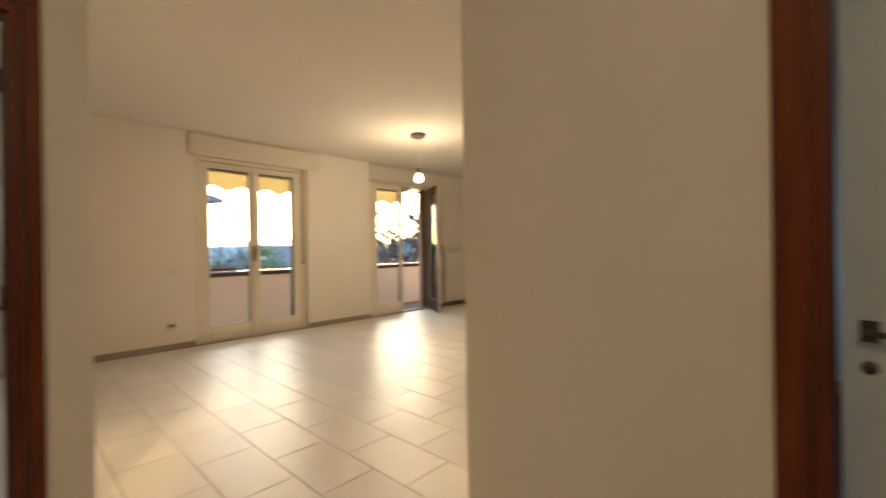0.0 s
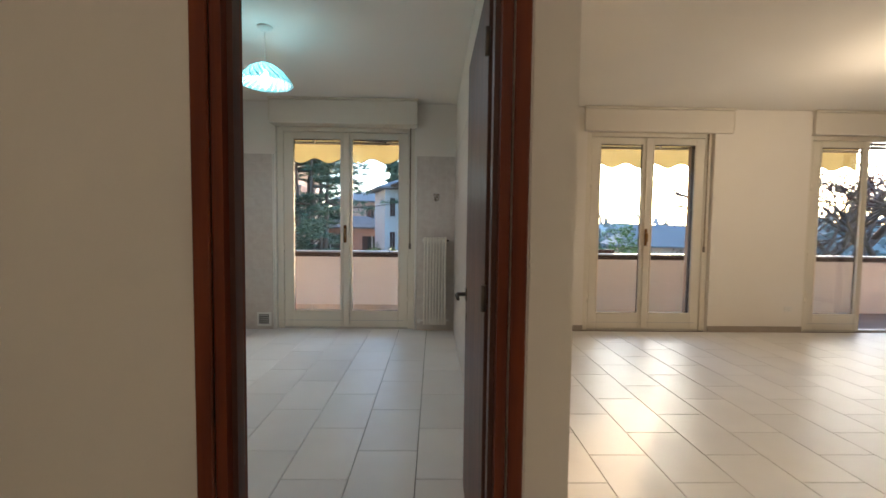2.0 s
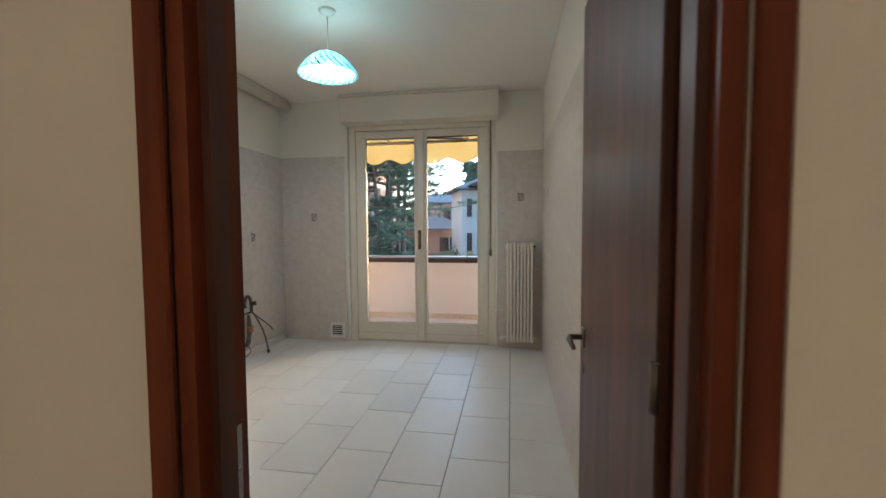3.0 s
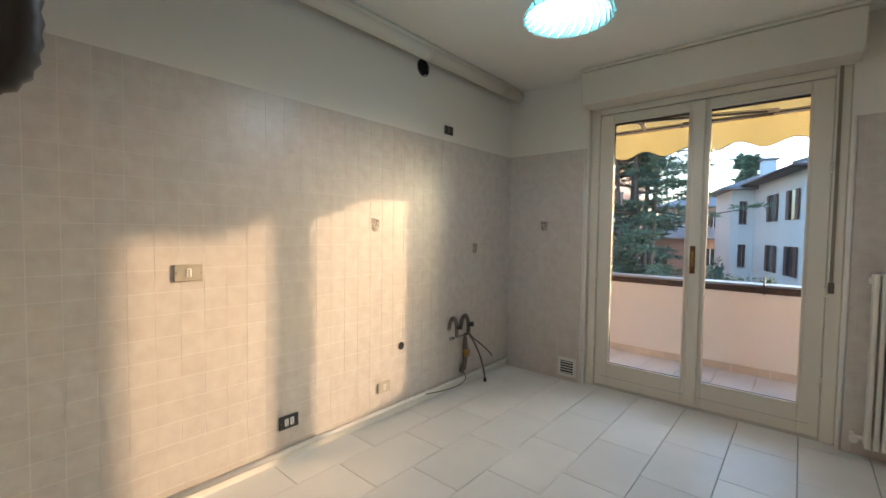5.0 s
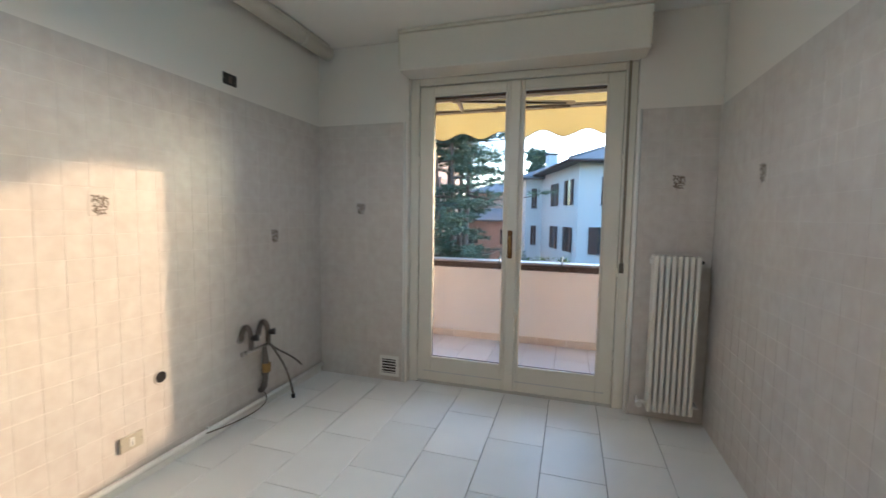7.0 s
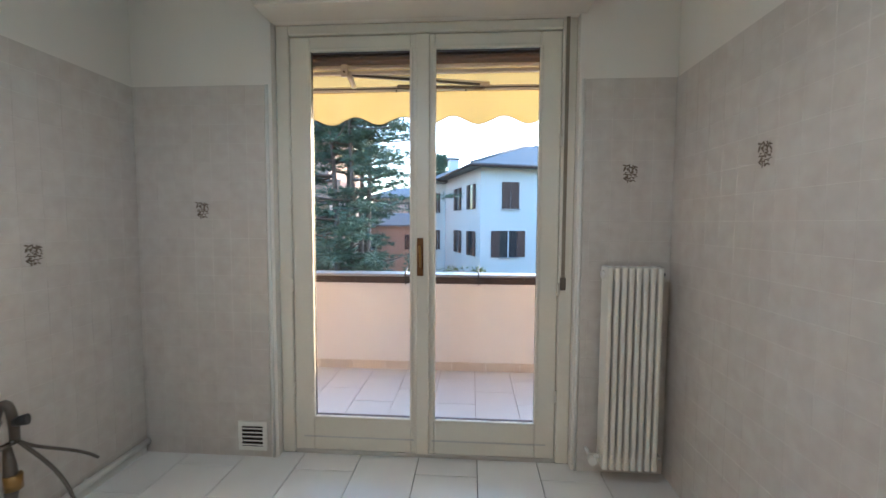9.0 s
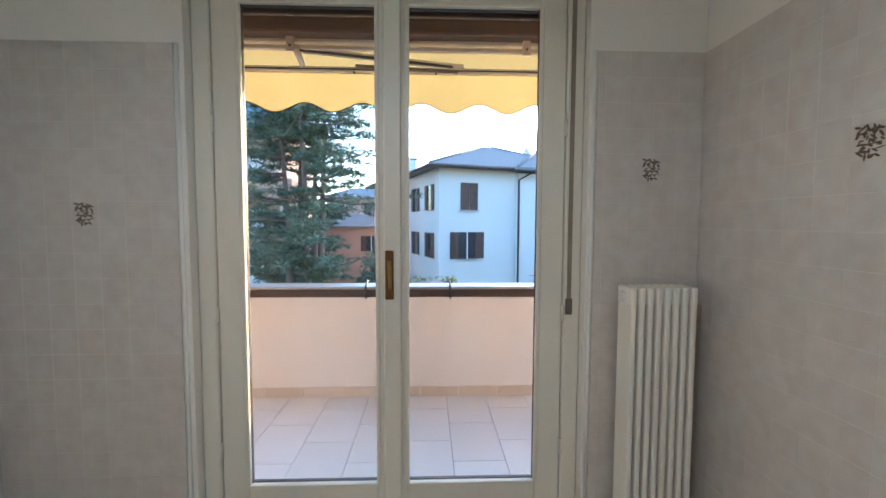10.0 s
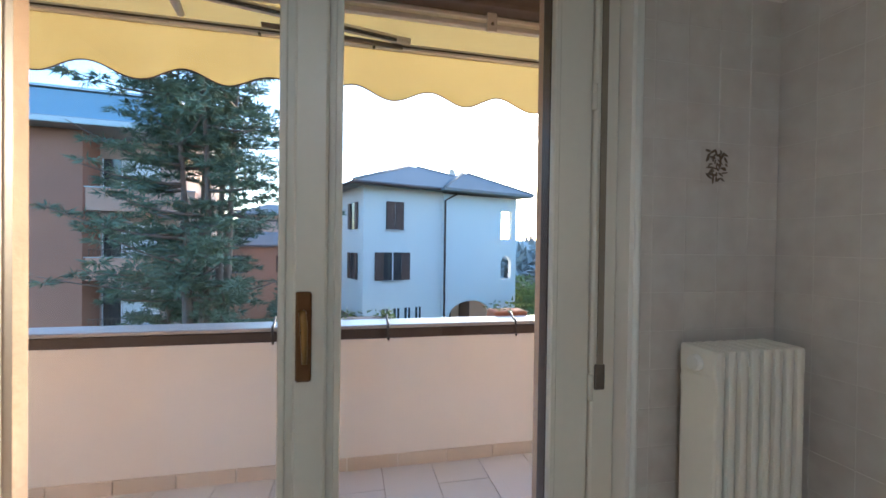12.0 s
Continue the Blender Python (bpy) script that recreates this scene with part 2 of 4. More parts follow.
def bez(p0, p1, p2, p3, n=10):
    p0, p1, p2, p3 = (Vector(p) for p in (p0, p1, p2, p3))
    return [(1 - t) ** 3 * p0 + 3 * (1 - t) ** 2 * t * p1 + 3 * (1 - t) * t * t * p2 + t ** 3 * p3 for t in (k / (n - 1) for k in range(n))]


def part(name, bm, mat, parent=None, label="", loc=None):
    """Links a bmesh as one mesh object under a thing or a part."""
    me = bpy.data.meshes.new(name)
    bmesh.ops.recalc_face_normals(bm, faces=bm.faces)
    bm.to_mesh(me)
    bm.free()
    me.materials.append(mat)
    ob = new(name, me)
    if parent:
        ob.parent = parent
    if loc:
        ob.location = loc
    if label:
        ob["label"] = label
    return ob


def B(*args, bevel=0.0, seg=1):
    return box(bmesh.new(), *args, bevel=bevel, seg=seg)


def thing(name, at, label, category, group="", kind="", turn=0):
    ob = new(name)
    ob.matrix_world = pose(*at, 0, 0, turn)
    return tagged(ob, label, category, group, kind)


def structure(name, bm, mat, label, category):
    return tagged(part(name, bm, mat), label, category, kind="structure")


def wall_with_holes(bm, axis, a0, a1, n0, n1, z0, z1, holes):
    """A wall along axis 'x' or 'y' from a0 to a1, between n0 and n1, with openings (a, b, bottom, top)."""
    def add(p, q, lo, hi):
        if q - p > 1e-4 and hi - lo > 1e-4:
            box(bm, *((p, q, n0, n1) if axis == "x" else (n0, n1, p, q)), lo, hi)
    at = a0
    for h0, h1, lo, hi in sorted(holes):
        add(at, h0, z0, z1)
        add(h0, h1, z0, lo)
        add(h0, h1, hi, z1)
        at = h1
    add(at, a1, z0, z1)
    return bm


# ---- the rooms ----
H = 2.70
XP0, XP1, XR = 2.93, 3.05, 9.66     # partition, living end wall
YH, YK = -3.90, -3.78                         # partition to the hall: hall face, kitchen face
XB, YB = 4.17, -4.72                          # corner of the hall's other wall
YE, XH = -7.3, 0.7                            # back and side of the hall
WINDOWS = ((0.80, 2.44), (4.50, 6.05), (7.23, 8.82))
inner = [(a, b, -0.02, 2.42) for a, b in WINDOWS]
outer = [(a + 0.08, b - 0.11, -0.16, 2.42) for a, b in WINDOWS]
structure("wall_north", wall_with_holes(bmesh.new(), "x", -0.15, 9.8, 0.0, 0.14, -0.02, H, inner), PAINT, "white painted outer wall with three french windows", "wall")
structure("wall_facade", wall_with_holes(bmesh.new(), "x", -6.0, 14.0, 0.14, 0.34, -0.3, 6.0, outer), STUCCO, "peach textured stucco on the outer wall", "wall")
wall_west = structure("wall_west", B(-0.15, 0.0, -3.78, 0.0, -0.02, H), PAINT, "kitchen side wall, white above mottled beige tiles", "wall")
wall_east = structure("wall_partition", B(XP0, XP1, YH, -0.002, -0.02, H), PAINT, "white partition between kitchen and living room", "wall")
structure("wall_hall", wall_with_holes(bmesh.new(), "x", 0.55, XP0 - 0.002, YH, YK, -0.02, H, [(2.06, 2.88, -0.02, 2.06)]), PAINT, "cream hall wall round the kitchen door", "wall")
structure("wall_kitchen_back", B(-0.15, 0.548, YH, YK - 0.002, -0.02, H), PAINT, "white kitchen back wall", "wall")
structure("wall_living_end", B(XR, XR + 0.14, YB - 0.13, -0.002, -0.02, H), PAINT, "white end wall of the living room", "wall")
structure("wall_living_back", B(XB + 0.122, XR - 0.002, YB - 0.13, YB, -0.02, H), PAINT, "white back wall of the living room", "wall")
structure("wall_hall_side", wall_with_holes(bmesh.new(), "y", YE, YB, XB, XB + 0.12, -0.02, H, [(-6.62, -5.82, -0.02, 2.06)]), PAINT, "cream hall wall beside a second brown door frame", "wall")
structure("wall_hall_end", B(XH - 0.12, XB, YE - 0.12, YE, -0.02, H), PAINT, "cream wall closing the hall", "wall")
structure("wall_hall_west", B(XH - 0.12, XH, YE + 0.002, YH - 0.002, -0.02, H), PAINT, "cream side wall of the hall", "wall")
structure("wall_bath_end", wall_with_holes(bmesh.new(), "x", XB + 0.002, 7.5, YE - 0.12, YE, -0.02, H, [(4.7, 6.0, 0.9, 2.3)]), WHITEDOOR, "white wall of the side room with its window opening", "wall")
structure("wall_bath_east", B(7.4, 7.52, YE + 0.002, YB - 0.132, -0.02, H), WHITEDOOR, "white far wall of the side room", "wall")
structure("ceiling", B(-0.15, 9.8, YE - 0.12, 0.14, H + 0.002, H + 0.2), CEIL, "plain white plaster ceiling", "ceiling")
floor_k = structure("floor_kitchen", B(-0.15, XP0, YK - 0.06, 0.09, -0.16, -0.008), FLOORGROUT, "pale porcelain tiles in half bond on the kitchen floor", "floor")
floor_l = structure("floor_living", bmesh.new(), FLOORGROUT, "pale porcelain tiles in half bond through hall and living room", "floor")
bm = bmesh.new()
box(bm, XP0 + 0.002, 9.8, YK - 0.06, 0.09, -0.16, -0.008)
box(bm, 0.55, 9.8, YE - 0.12, YK - 0.062, -0.16, -0.008)
bm.to_mesh(floor_l.data)
bm.free()

# skirting in the living room
def skirting(name, boxes, mat=STONE, label="low grey stone skirting"):
    bm = bmesh.new()
    for b in boxes:
        box(bm, *b)
    return structure(name, bm, mat, label, "skirting")


skirting("baseboard", [(XP1, 4.50, -0.012, 0, 0, 0.075), (6.05, 7.23, -0.012, 0, 0, 0.075), (8.82, XR - 0.013, -0.012, 0, 0, 0.075),
                       (XR - 0.012, XR, YB, -0.001, 0, 0.075), (XP1, XP1 + 0.012, YH, -0.013, 0, 0.075)])
skirting("baseboard_bath", [(7.388, 7.4, YE, YB - 0.14, 0, 0.08)])


# ---- french windows ----
def sash(parent, name, x0, x1, mirrored, handle):
    """One glazed leaf in its parent's frame, from x0 to x1; the local y runs outwards."""
    z0, z1, rail_b, rail_t = 0.02, 2.36, 0.195, 0.075
    bm = bmesh.new()
    gx0, gx1 = (x0 + 0.066, x1 - 0.112) if mirrored else (x0 + 0.112, x1 - 0.066)
    gz0, gz1 = z0 + rail_b, z1 - rail_t
    for b in ((x0, gx0, z0, z1), (gx1, x1, z0, z1), (gx0, gx1, z0, gz0), (gx0, gx1, gz1, z1)):
        box(bm, b[0], b[1], 0.0, 0.034, b[2], b[3], bevel=0.005)
    leaf = part(name, bm, CREAM, parent)
    bm = bmesh.new()
    for b in ((gx0 - 0.012, gx0 + 0.006, gz0, gz1), (gx1 - 0.006, gx1 + 0.012, gz0, gz1), (gx0, gx1, gz0 - 0.012, gz0 + 0.006), (gx0, gx1, gz1 - 0.006, gz1 + 0.012)):
        box(bm, b[0], b[1], -0.006, 0.003, b[2], b[3], bevel=0.003)
    part("glazing_bead", bm, CREAM, leaf)
    bm = bmesh.new()
    for b in ((x0, gx0, z0, z1), (gx1, x1, z0, z1), (gx0, gx1, z0, gz0), (gx0, gx1, gz1, z1)):
        box(bm, b[0], b[1], 0.035, 0.058, b[2], b[3], bevel=0.004)
    part("outer_face", bm, OUTWOOD, leaf, "dark brown painted outside")
    pane = part("pane", B(gx0 - 0.004, gx1 + 0.004, 0.022, 0.027, gz0 - 0.004, gz1 + 0.004), GLASS, leaf, "clear glass pane")
    pane.visible_shadow = False
    part("bottom_groove", B(x0 + 0.05, x1 - 0.05, -0.002, 0.004, z0 + 0.075, z0 + 0.083), GREYMETAL, leaf)
    for z in (0.35, 0.95, 1.75):
        hx = x1 if mirrored else x0
        part("hinge", tube(bmesh.new(), [(hx, -0.008, z), (hx, -0.008, z + 0.07)], 0.008, 8), CREAM, leaf)
    if handle:
        hx = x0 - 0.012
        hp = part("handle_plate", B(hx - 0.018, hx + 0.018, -0.030, -0.0225, 1.05, 1.26, bevel=0.004), BRONZE, leaf, "long bronze handle plate")
        part("lever", tube(bmesh.new(), [(hx, -0.025, 1.21), (hx, -0.055, 1.215), (hx + 0.004, -0.062, 1.19), (hx + 0.006, -0.058, 1.10)], [0.008, 0.008, 0.009, 0.006], 8), BRASS, hp, "polished brass lever")
    return leaf


def french_window(name, x0, x1, label, open_leaf=0):
    w = thing(name, (x0, 0.06, 0), label, "french window", kind="structure")
    n = x1 - x0
    bm = bmesh.new()
    for b in ((0.001, 0.075, 0.0, 2.419), (n - 0.075, n - 0.001, 0.0, 2.419), (0.075, n - 0.075, 2.365, 2.419)):
        box(bm, b[0], b[1], -0.01, 0.075, b[2], b[3], bevel=0.006)
    part("window_frame", bm, CREAM, w)
    part("outer_frame", bm_frame(n), OUTWOOD, w, "dark brown outer frame with shutter guides")
    part("threshold", B(0.075, n - 0.075, 0.0, 0.078, -0.02, 0.019, bevel=0.003), MARBLE, w, "worn pale marble threshold")
    mid = n / 2
    sash(w, "sash", 0.077, mid, False, False)
    if not open_leaf:
        sash(w, "sash", mid + 0.001, n - 0.077, True, True)
        bm = box(bmesh.new(), mid - 0.036, mid + 0.040, -0.022, -0.001, 0.025, 2.355, bevel=0.006)
        part("astragal", bm, CREAM, w)
    else:
        # the open leaf swings on its outer stile
        leaf = sash(w, "sash", mid + 0.001 - (n - 0.077), 0.0, True, True)
        leaf.matrix_local = pose(n - 0.077, 0.0, 0, 0, 0, open_leaf)
    # rolled-up shutter's last slats at the head
    for i in range(3):
        part("shutter_slat", B(0.09, n - 0.09, 0.10, 0.112, 2.285 + i * 0.044, 2.326 + i * 0.044, bevel=0.004), SHUTTER, w)
    # strap beside the frame
    part("strap", B(n - 0.062, n - 0.044, -0.018, -0.014, 1.04, 2.42), STRAP, w, "woven roller strap")
    part("strap_guide", B(n - 0.068, n - 0.038, -0.02, -0.0101, 0.98, 1.05, bevel=0.003), OLDMETAL, w, "dark metal strap guide")
    return w


def bm_frame(n):
    bm = bmesh.new()
    for b in ((0.082, 0.14, 0.0, 2.41), (n - 0.162, n - 0.082, 0.0, 2.41)):
        box(bm, b[0], b[1], 0.083, 0.14, b[2], b[3], bevel=0.004)
    return bm


def roller_box(x0, x1, depth):
    t = thing("roller_shutter_box", ((x0 + x1) / 2, 0, 2.41), "cream painted roller shutter box above french window", "shutter box", "roller shutter boxes")
    h = (x1 - x0) / 2
    part("case", B(-h, h, -depth, -0.003, 0, 0.262, bevel=0.008, seg=2), CREAMBOX, t)
    part("top_strip", B(-h - 0.012, h + 0.012, -depth - 0.012, -0.003, 0.266, 0.288, bevel=0.003), CREAM, t)
    for s in (-1, 1):
        part("side_strip", B(s * h - 0.006, s * h + 0.006, -depth - 0.005, -depth + 0.01, 0.02, 0.25), CREAM, t)
    return t


french_window("window_1", *WINDOWS[0], "cream two-leaf french window to the balcony, closed")
french_window("window_2", *WINDOWS[1], "cream two-leaf french window in living room, closed")
french_window("window_3", *WINDOWS[2], "cream french window with one leaf open inwards", open_leaf=60)
roller_box(0.80, 2.47, 0.19)
roller_box(4.46, 6.24, 0.05)
roller_box(7.23, 9.04, 0.05)


# ---- doors ----
def door_frame(name, m, width, height, depth, label, casing=0.048):
    """Casing and lining; local x along the wall, y through it from the face at 0 to depth."""
    d = thing(name, (0, 0, 0), label, "door frame", kind="structure")
    d.matrix_world = m
    for x0, x1 in ((-casing, 0.0), (width, width + casing)):
        part("casing", B(x0 + 0.003, x1 - 0.003 if x0 > 0 else x1, -0.014, -0.0005, 0, height, bevel=0.004), WOOD, d)
        part("casing", B(x0 + 0.003, x1 - 0.003 if x0 > 0 else x1, depth + 0.0005, depth + 0.014, 0, height, bevel=0.004), WOOD, d)
    part("head_casing", B(0.003 - casing, width + casing - 0.003, -0.014, -0.0005, height + 0.001, height + 0.06, bevel=0.004), WOOD, d)
    part("head_casing", B(0.003 - casing, width + casing - 0.003, depth + 0.0005, depth + 0.014, height + 0.001, height + 0.06, bevel=0.004), WOOD, d)
    part("jamb", B(0.001, 0.03, 0.0, depth, 0, height - 0.03), WOOD, d)
    part("jamb", B(width - 0.03, width - 0.001, 0.0, depth, 0, height - 0.03), WOOD, d)
    part("head", B(0.001, width - 0.001, 0.0, depth, height - 0.03, height - 0.001), WOOD, d)
    part("strike_plate", B(0.0301, 0.032, 0.075, 0.10, 0.55, 0.95), STEEL, d, "worn steel strike plate")
    part("stop", B(0.03, 0.045, 0.03, 0.07, 0, height - 0.03), DARKWOOD, d)
    part("stop", B(width - 0.045, width - 0.03, 0.03, 0.07, 0, height - 0.03), DARKWOOD, d)
    return d


door_frame("door_frame_1", pose(2.10, YH, 0), 0.777, 2.02, YK - YH, "mahogany brown door frame round kitchen doorway")
door_frame("door_frame_2", pose(XB, -5.82, 0, 0, 0, -90), 0.80, 2.02, 0.12, "mahogany brown frame of a second doorway", 0.075)


def lever_set(parent, x, z, side, mat):
    hp = part("handle_plate", B(x - 0.02, x + 0.02, side * 0.022 - 0.004, side * 0.022 + 0.004, z - 0.03, z + 0.03, bevel=0.002), mat, parent)
    part("lever", tube(bmesh.new(), [(x, side * 0.02, z), (x, side * 0.062, z), (x - 0.03, side * 0.068, z), (x - 0.11, side * 0.066, z - 0.004)], [0.009, 0.009, 0.009, 0.007], 10), mat, hp, "metal lever handle")
    part("keyhole_plate", lathe(bmesh.new(), [(0.0, 0.003), (0.018, 0.003), (0.018, 0.0)], sides=12), mat, parent).matrix_local = pose(x, side * 0.0205, z - 0.10, -90 * side)


def door_leaf(name, m, width, mat, label, metal):
    d = thing(name, (0, 0, 0), label, "door", kind="structure")
    d.matrix_world = m
    part("leaf", B(0, width, -0.02, 0.02, 0.008, 1.985, bevel=0.003), mat, d)
    for s in (-1, 1):
        lever_set(d, width - 0.06, 0.945, s, metal)
    part("latch_plate", B(width - 0.001, width + 0.002, -0.011, 0.011, 0.72, 0.95), metal, d)
    for z in (0.25, 1.0, 1.75):
        part("hinge", tube(bmesh.new(), [(-0.004, 0.024, z), (-0.004, 0.024, z + 0.08)], 0.008, 8), OLDMETAL, d)
    return d


door_leaf("door_1", pose(2.85, YK + 0.02, 0, 0, 0, 90), 0.72, DARKWOOD, "dark walnut kitchen door standing open against the wall", OLDMETAL)
door_leaf("door_2", pose(XB + 0.155, -6.58, 0, 0, 0, 77), 0.72, WHITEDOOR, "white inner door standing slightly ajar", OLDMETAL)


# ---- kitchen fittings ----
def radiator(x0, x1, y0, y1, z0, z1, count, label):
    r = thing("radiator", ((x0 + x1) / 2, (y0 + y1) / 2, z0), label, "radiator")
    w, d, h = (x1 - x0) / count, (y1 - y0) / 2, z1 - z0
    x = -(x1 - x0) / 2
    for i in range(count):
        cx = x + (i + 0.5) * w
        bm = bmesh.new()
        box(bm, cx - w * 0.34, cx + w * 0.34, -d, d, 0.05, h - 0.05, bevel=0.009, seg=2)
        box(bm, cx - w * 0.43, cx + w * 0.43, -d, d, h - 0.075, h, bevel=0.012, seg=2)
        box(bm, cx - w * 0.43, cx + w * 0.43, -d, d, 0, 0.075, bevel=0.012, seg=2)
        part("section", bm, ENAMEL, r)
    part("valve", tube(bmesh.new(), [(x + 0.02, 0, 0.045), (x - 0.045, 0, 0.045)], 0.013, 10), WHITEPL, r)
    part("valve_knob", tube(bmesh.new(), [(x - 0.045, -0.015, 0.045), (x - 0.045, -0.06, 0.045)], [0.019, 0.021], 12), WHITEPL, r)
    part("inlet_pipe", tube(bmesh.new(), [(x - 0.045, 0, 0.045), (x - 0.045, d * 0.8, 0.045), (x - 0.045, d + 0.02, 0.045)], 0.009, 8), WHITEPL, r)
    part("return_pipe", tube(bmesh.new(), [(-x - 0.02, 0, 0.045), (-x + 0.03, 0, 0.045), (-x + 0.03, d + 0.02, 0.045)], 0.009, 8), WHITEPL, r)
    part("vent_screw", tube(bmesh.new(), [(-x - 0.005, 0, h - 0.04), (-x + 0.022, 0, h - 0.04)], 0.010, 8), BLACKPL, r)
    part("end_cap", tube(bmesh.new(), [(x + 0.01, 0, h - 0.04), (x - 0.012, 0, h - 0.04)], [0.022, 0.018], 12), WHITEPL, r)
    for s in (-1, 1):
        part("bracket", B(s * x * 0.6 - 0.008, s * x * 0.6 + 0.008, d * 0.6, d + (0.05 if y1 < -0.04 else 0.03), h - 0.12, h - 0.10), ENAMEL, r)
    return r


radiator(2.555, 2.83, -0.165, -0.05, 0.10, 1.13, 8, "cream enamelled column radiator on beige tiled wall")
radiator(9.08, 9.60, -0.15, -0.035, 0.11, 1.10, 12, "cream column radiator on white living room wall")


def socket_plate(at, w, h, mat, insert, count, label, along="y", proud=0.012):
    """A wall plate; along names the wall's run: y on the side wall, x on the window wall."""
    s = thing("wall_socket", at, label, "socket", turn={"y": 90, "x": 0, "e": -90}[along])
    part("plate", B(-w / 2, w / 2, -proud, -0.0005, -h / 2, h / 2, bevel=0.003), mat, s)
    for i in range(count):
        cx = (i - (count - 1) / 2) * 0.034
        ins = part("insert", B(cx - 0.012, cx + 0.012, -proud - 0.003, -proud + 0.002, -0.021, 0.021, bevel=0.002), insert, s)
        for k in (-1, 0, 1):
            part("pin_hole", tube(bmesh.new(), [(cx, -proud - 0.0036, k * 0.012), (cx, -proud - 0.001, k * 0.012)], 0.0032, 8), HOLE, ins)
    for k in (-1, 1):
        part("screw", tube(bmesh.new(), [(k * (w / 2 - 0.008), -proud - 0.001, 0), (k * (w / 2 - 0.008), -proud + 0.001, 0)], 0.003, 8), STEEL, s)
    return s


TT = 0.006  # tile thickness
socket_plate((TT, -2.887, 1.128), 0.125, 0.082, BEIGEPL, WHITEPL, 1, "brushed beige metal socket plate on tiled wall")
socket_plate((TT, -2.372, 0.226), 0.118, 0.078, BLACKPL, WHITEPL, 2, "black double socket on tiled wall")
socket_plate((TT, -1.644, 0.227), 0.115, 0.076, BEIGEPL, WHITEPL, 1, "pale metal socket plate low on tiled wall")
socket_plate((0.0, -0.955, 2.174), 0.11, 0.07, BLACKPL, OLDMETAL, 1, "open black socket box on white wall", proud=0.006)
socket_plate((4.24, 0.0, 0.295), 0.10, 0.07, WHITEPL, BLACKPL, 2, "white socket with dark inserts in living room", "x")
socket_plate((4.26, 0.0, 0.95), 0.11, 0.075, WHITEPL, WHITEPL, 2, "white light switch plate in living room", "x")
socket_plate((7.05, 0.0, 0.29), 0.10, 0.07, WHITEPL, WHITEPL, 1, "white socket beside open french window", "x")
socket_plate((XP1, -3.62, 1.47), 0.07, 0.11, WHITEPL, WHITEPL, 1, "white thermostat plate on living room wall")
socket_plate((XR, -0.62, 0.33), 0.11, 0.075, BEIGEPL, BLACKPL, 2, "beige socket on living room end wall", "e")
socket_plate((XR, -0.86, 0.28), 0.13, 0.075, WHITEPL, WHITEPL, 2, "white socket on living room end wall", "e")
socket_plate((XP0 - TT, -2.62, 0.42), 0.07, 0.07, WHITEPL, WHITEPL, 1, "small white cover plate on tiled wall", "e")


def wall_hole(at, r, label, ragged):
    h = thing("wall_hole", at, label, "hole", turn=0)
    rnd = random.Random(int(at[1] * 1000))
    bm = bmesh.new()
    ring = [bm.verts.new((0.0015, r * (1 + ragged * rnd.uniform(-1, 1)) * math.cos(a), r * (1 + ragged * rnd.uniform(-1, 1)) * math.sin(a))) for a in (2 * math.pi * k / 22 for k in range(22))]
    mid = bm.verts.new((0.0008, 0, 0))
    for k in range(22):
        bm.faces.new((mid, ring[k], ring[(k + 1) % 22]))
    part("cavity", bm, HOLE, h)
    bm = bmesh.new()
    tube(bm, [(0.001, (r + 0.004) * math.cos(a), (r + 0.004) * math.sin(a)) for a in (2 * math.pi * k / 22 for k in range(23))], 0.004, 6, False)
    part("rim", bm, OLDMETAL if ragged > 0.1 else GROUT, h)
    return h


wall_hole((TT, -1.475, 0.489), 0.030, "round dark drain hole in tiled wall", 0.03)
wall_hole((0.0, -1.265, 2.618 - 0.03), 0.058, "ragged open flue hole in white wall", 0.16)

# ventilation grille by the floor
g = thing("vent_grille", (0.655, -TT, 0.125), "white louvred vent grille low on tiled wall", "vent")
part("frame", B(-0.085, 0.085, -0.012, -0.0005, -0.085, 0.085, bevel=0.003), WHITEPL, g)
part("backing", B(-0.06, 0.06, -0.0135, -0.0125, -0.058, 0.058), HOLE, g)
for i in range(5):
    part("slat", B(-0.062, 0.062, -0.016, -0.0136, -0.0525 + i * 0.0235, -0.0445 + i * 0.0235, bevel=0.001), WHITEPL, g)

# heating pipes
p = thing("ceiling_pipe", (0.115, -1.9, 2.646), "white painted round duct under kitchen ceiling", "pipe")
part("duct", tube(bmesh.new(), [(0, -1.875, 0), (0, 1.86, 0)], 0.052, 20), CREAMBOX, p)
part("duct", tube(bmesh.new(), [(0.035, -1.875, 0.035), (0.035, 1.80, 0.035)], 0.018, 12), CREAMBOX, p)
for y in (-1.2, 0.55, 1.5):
    part("collar", tube(bmesh.new(), [(0, y, 0), (0, y + 0.03, 0)], 0.056, 20), CREAMBOX, p)
p = thing("skirting_pipe", (0.03, -1.9, 0.062), "white heating pipe along tiled wall above skirting", "pipe")
part("pipe", tube(bmesh.new(), [(0, -1.87, 0), (0, 0.6, 0), (0.002, 1.2, 0.002), (0, 1.88, 0.01)], 0.017, 12), WHITEPL, p)
for y in (-1.3, -0.3, 0.7, 1.5):
    part("clip", B(-0.022, 0.0, y - 0.008, y + 0.008, -0.02, 0.021, bevel=0.003), WHITEPL, p)
skirting("baseboard_kitchen", [(TT, 0.018, YK, -0.02, 0.0, 0.04)], WHITEPL, "thin pale skirting under pipe")

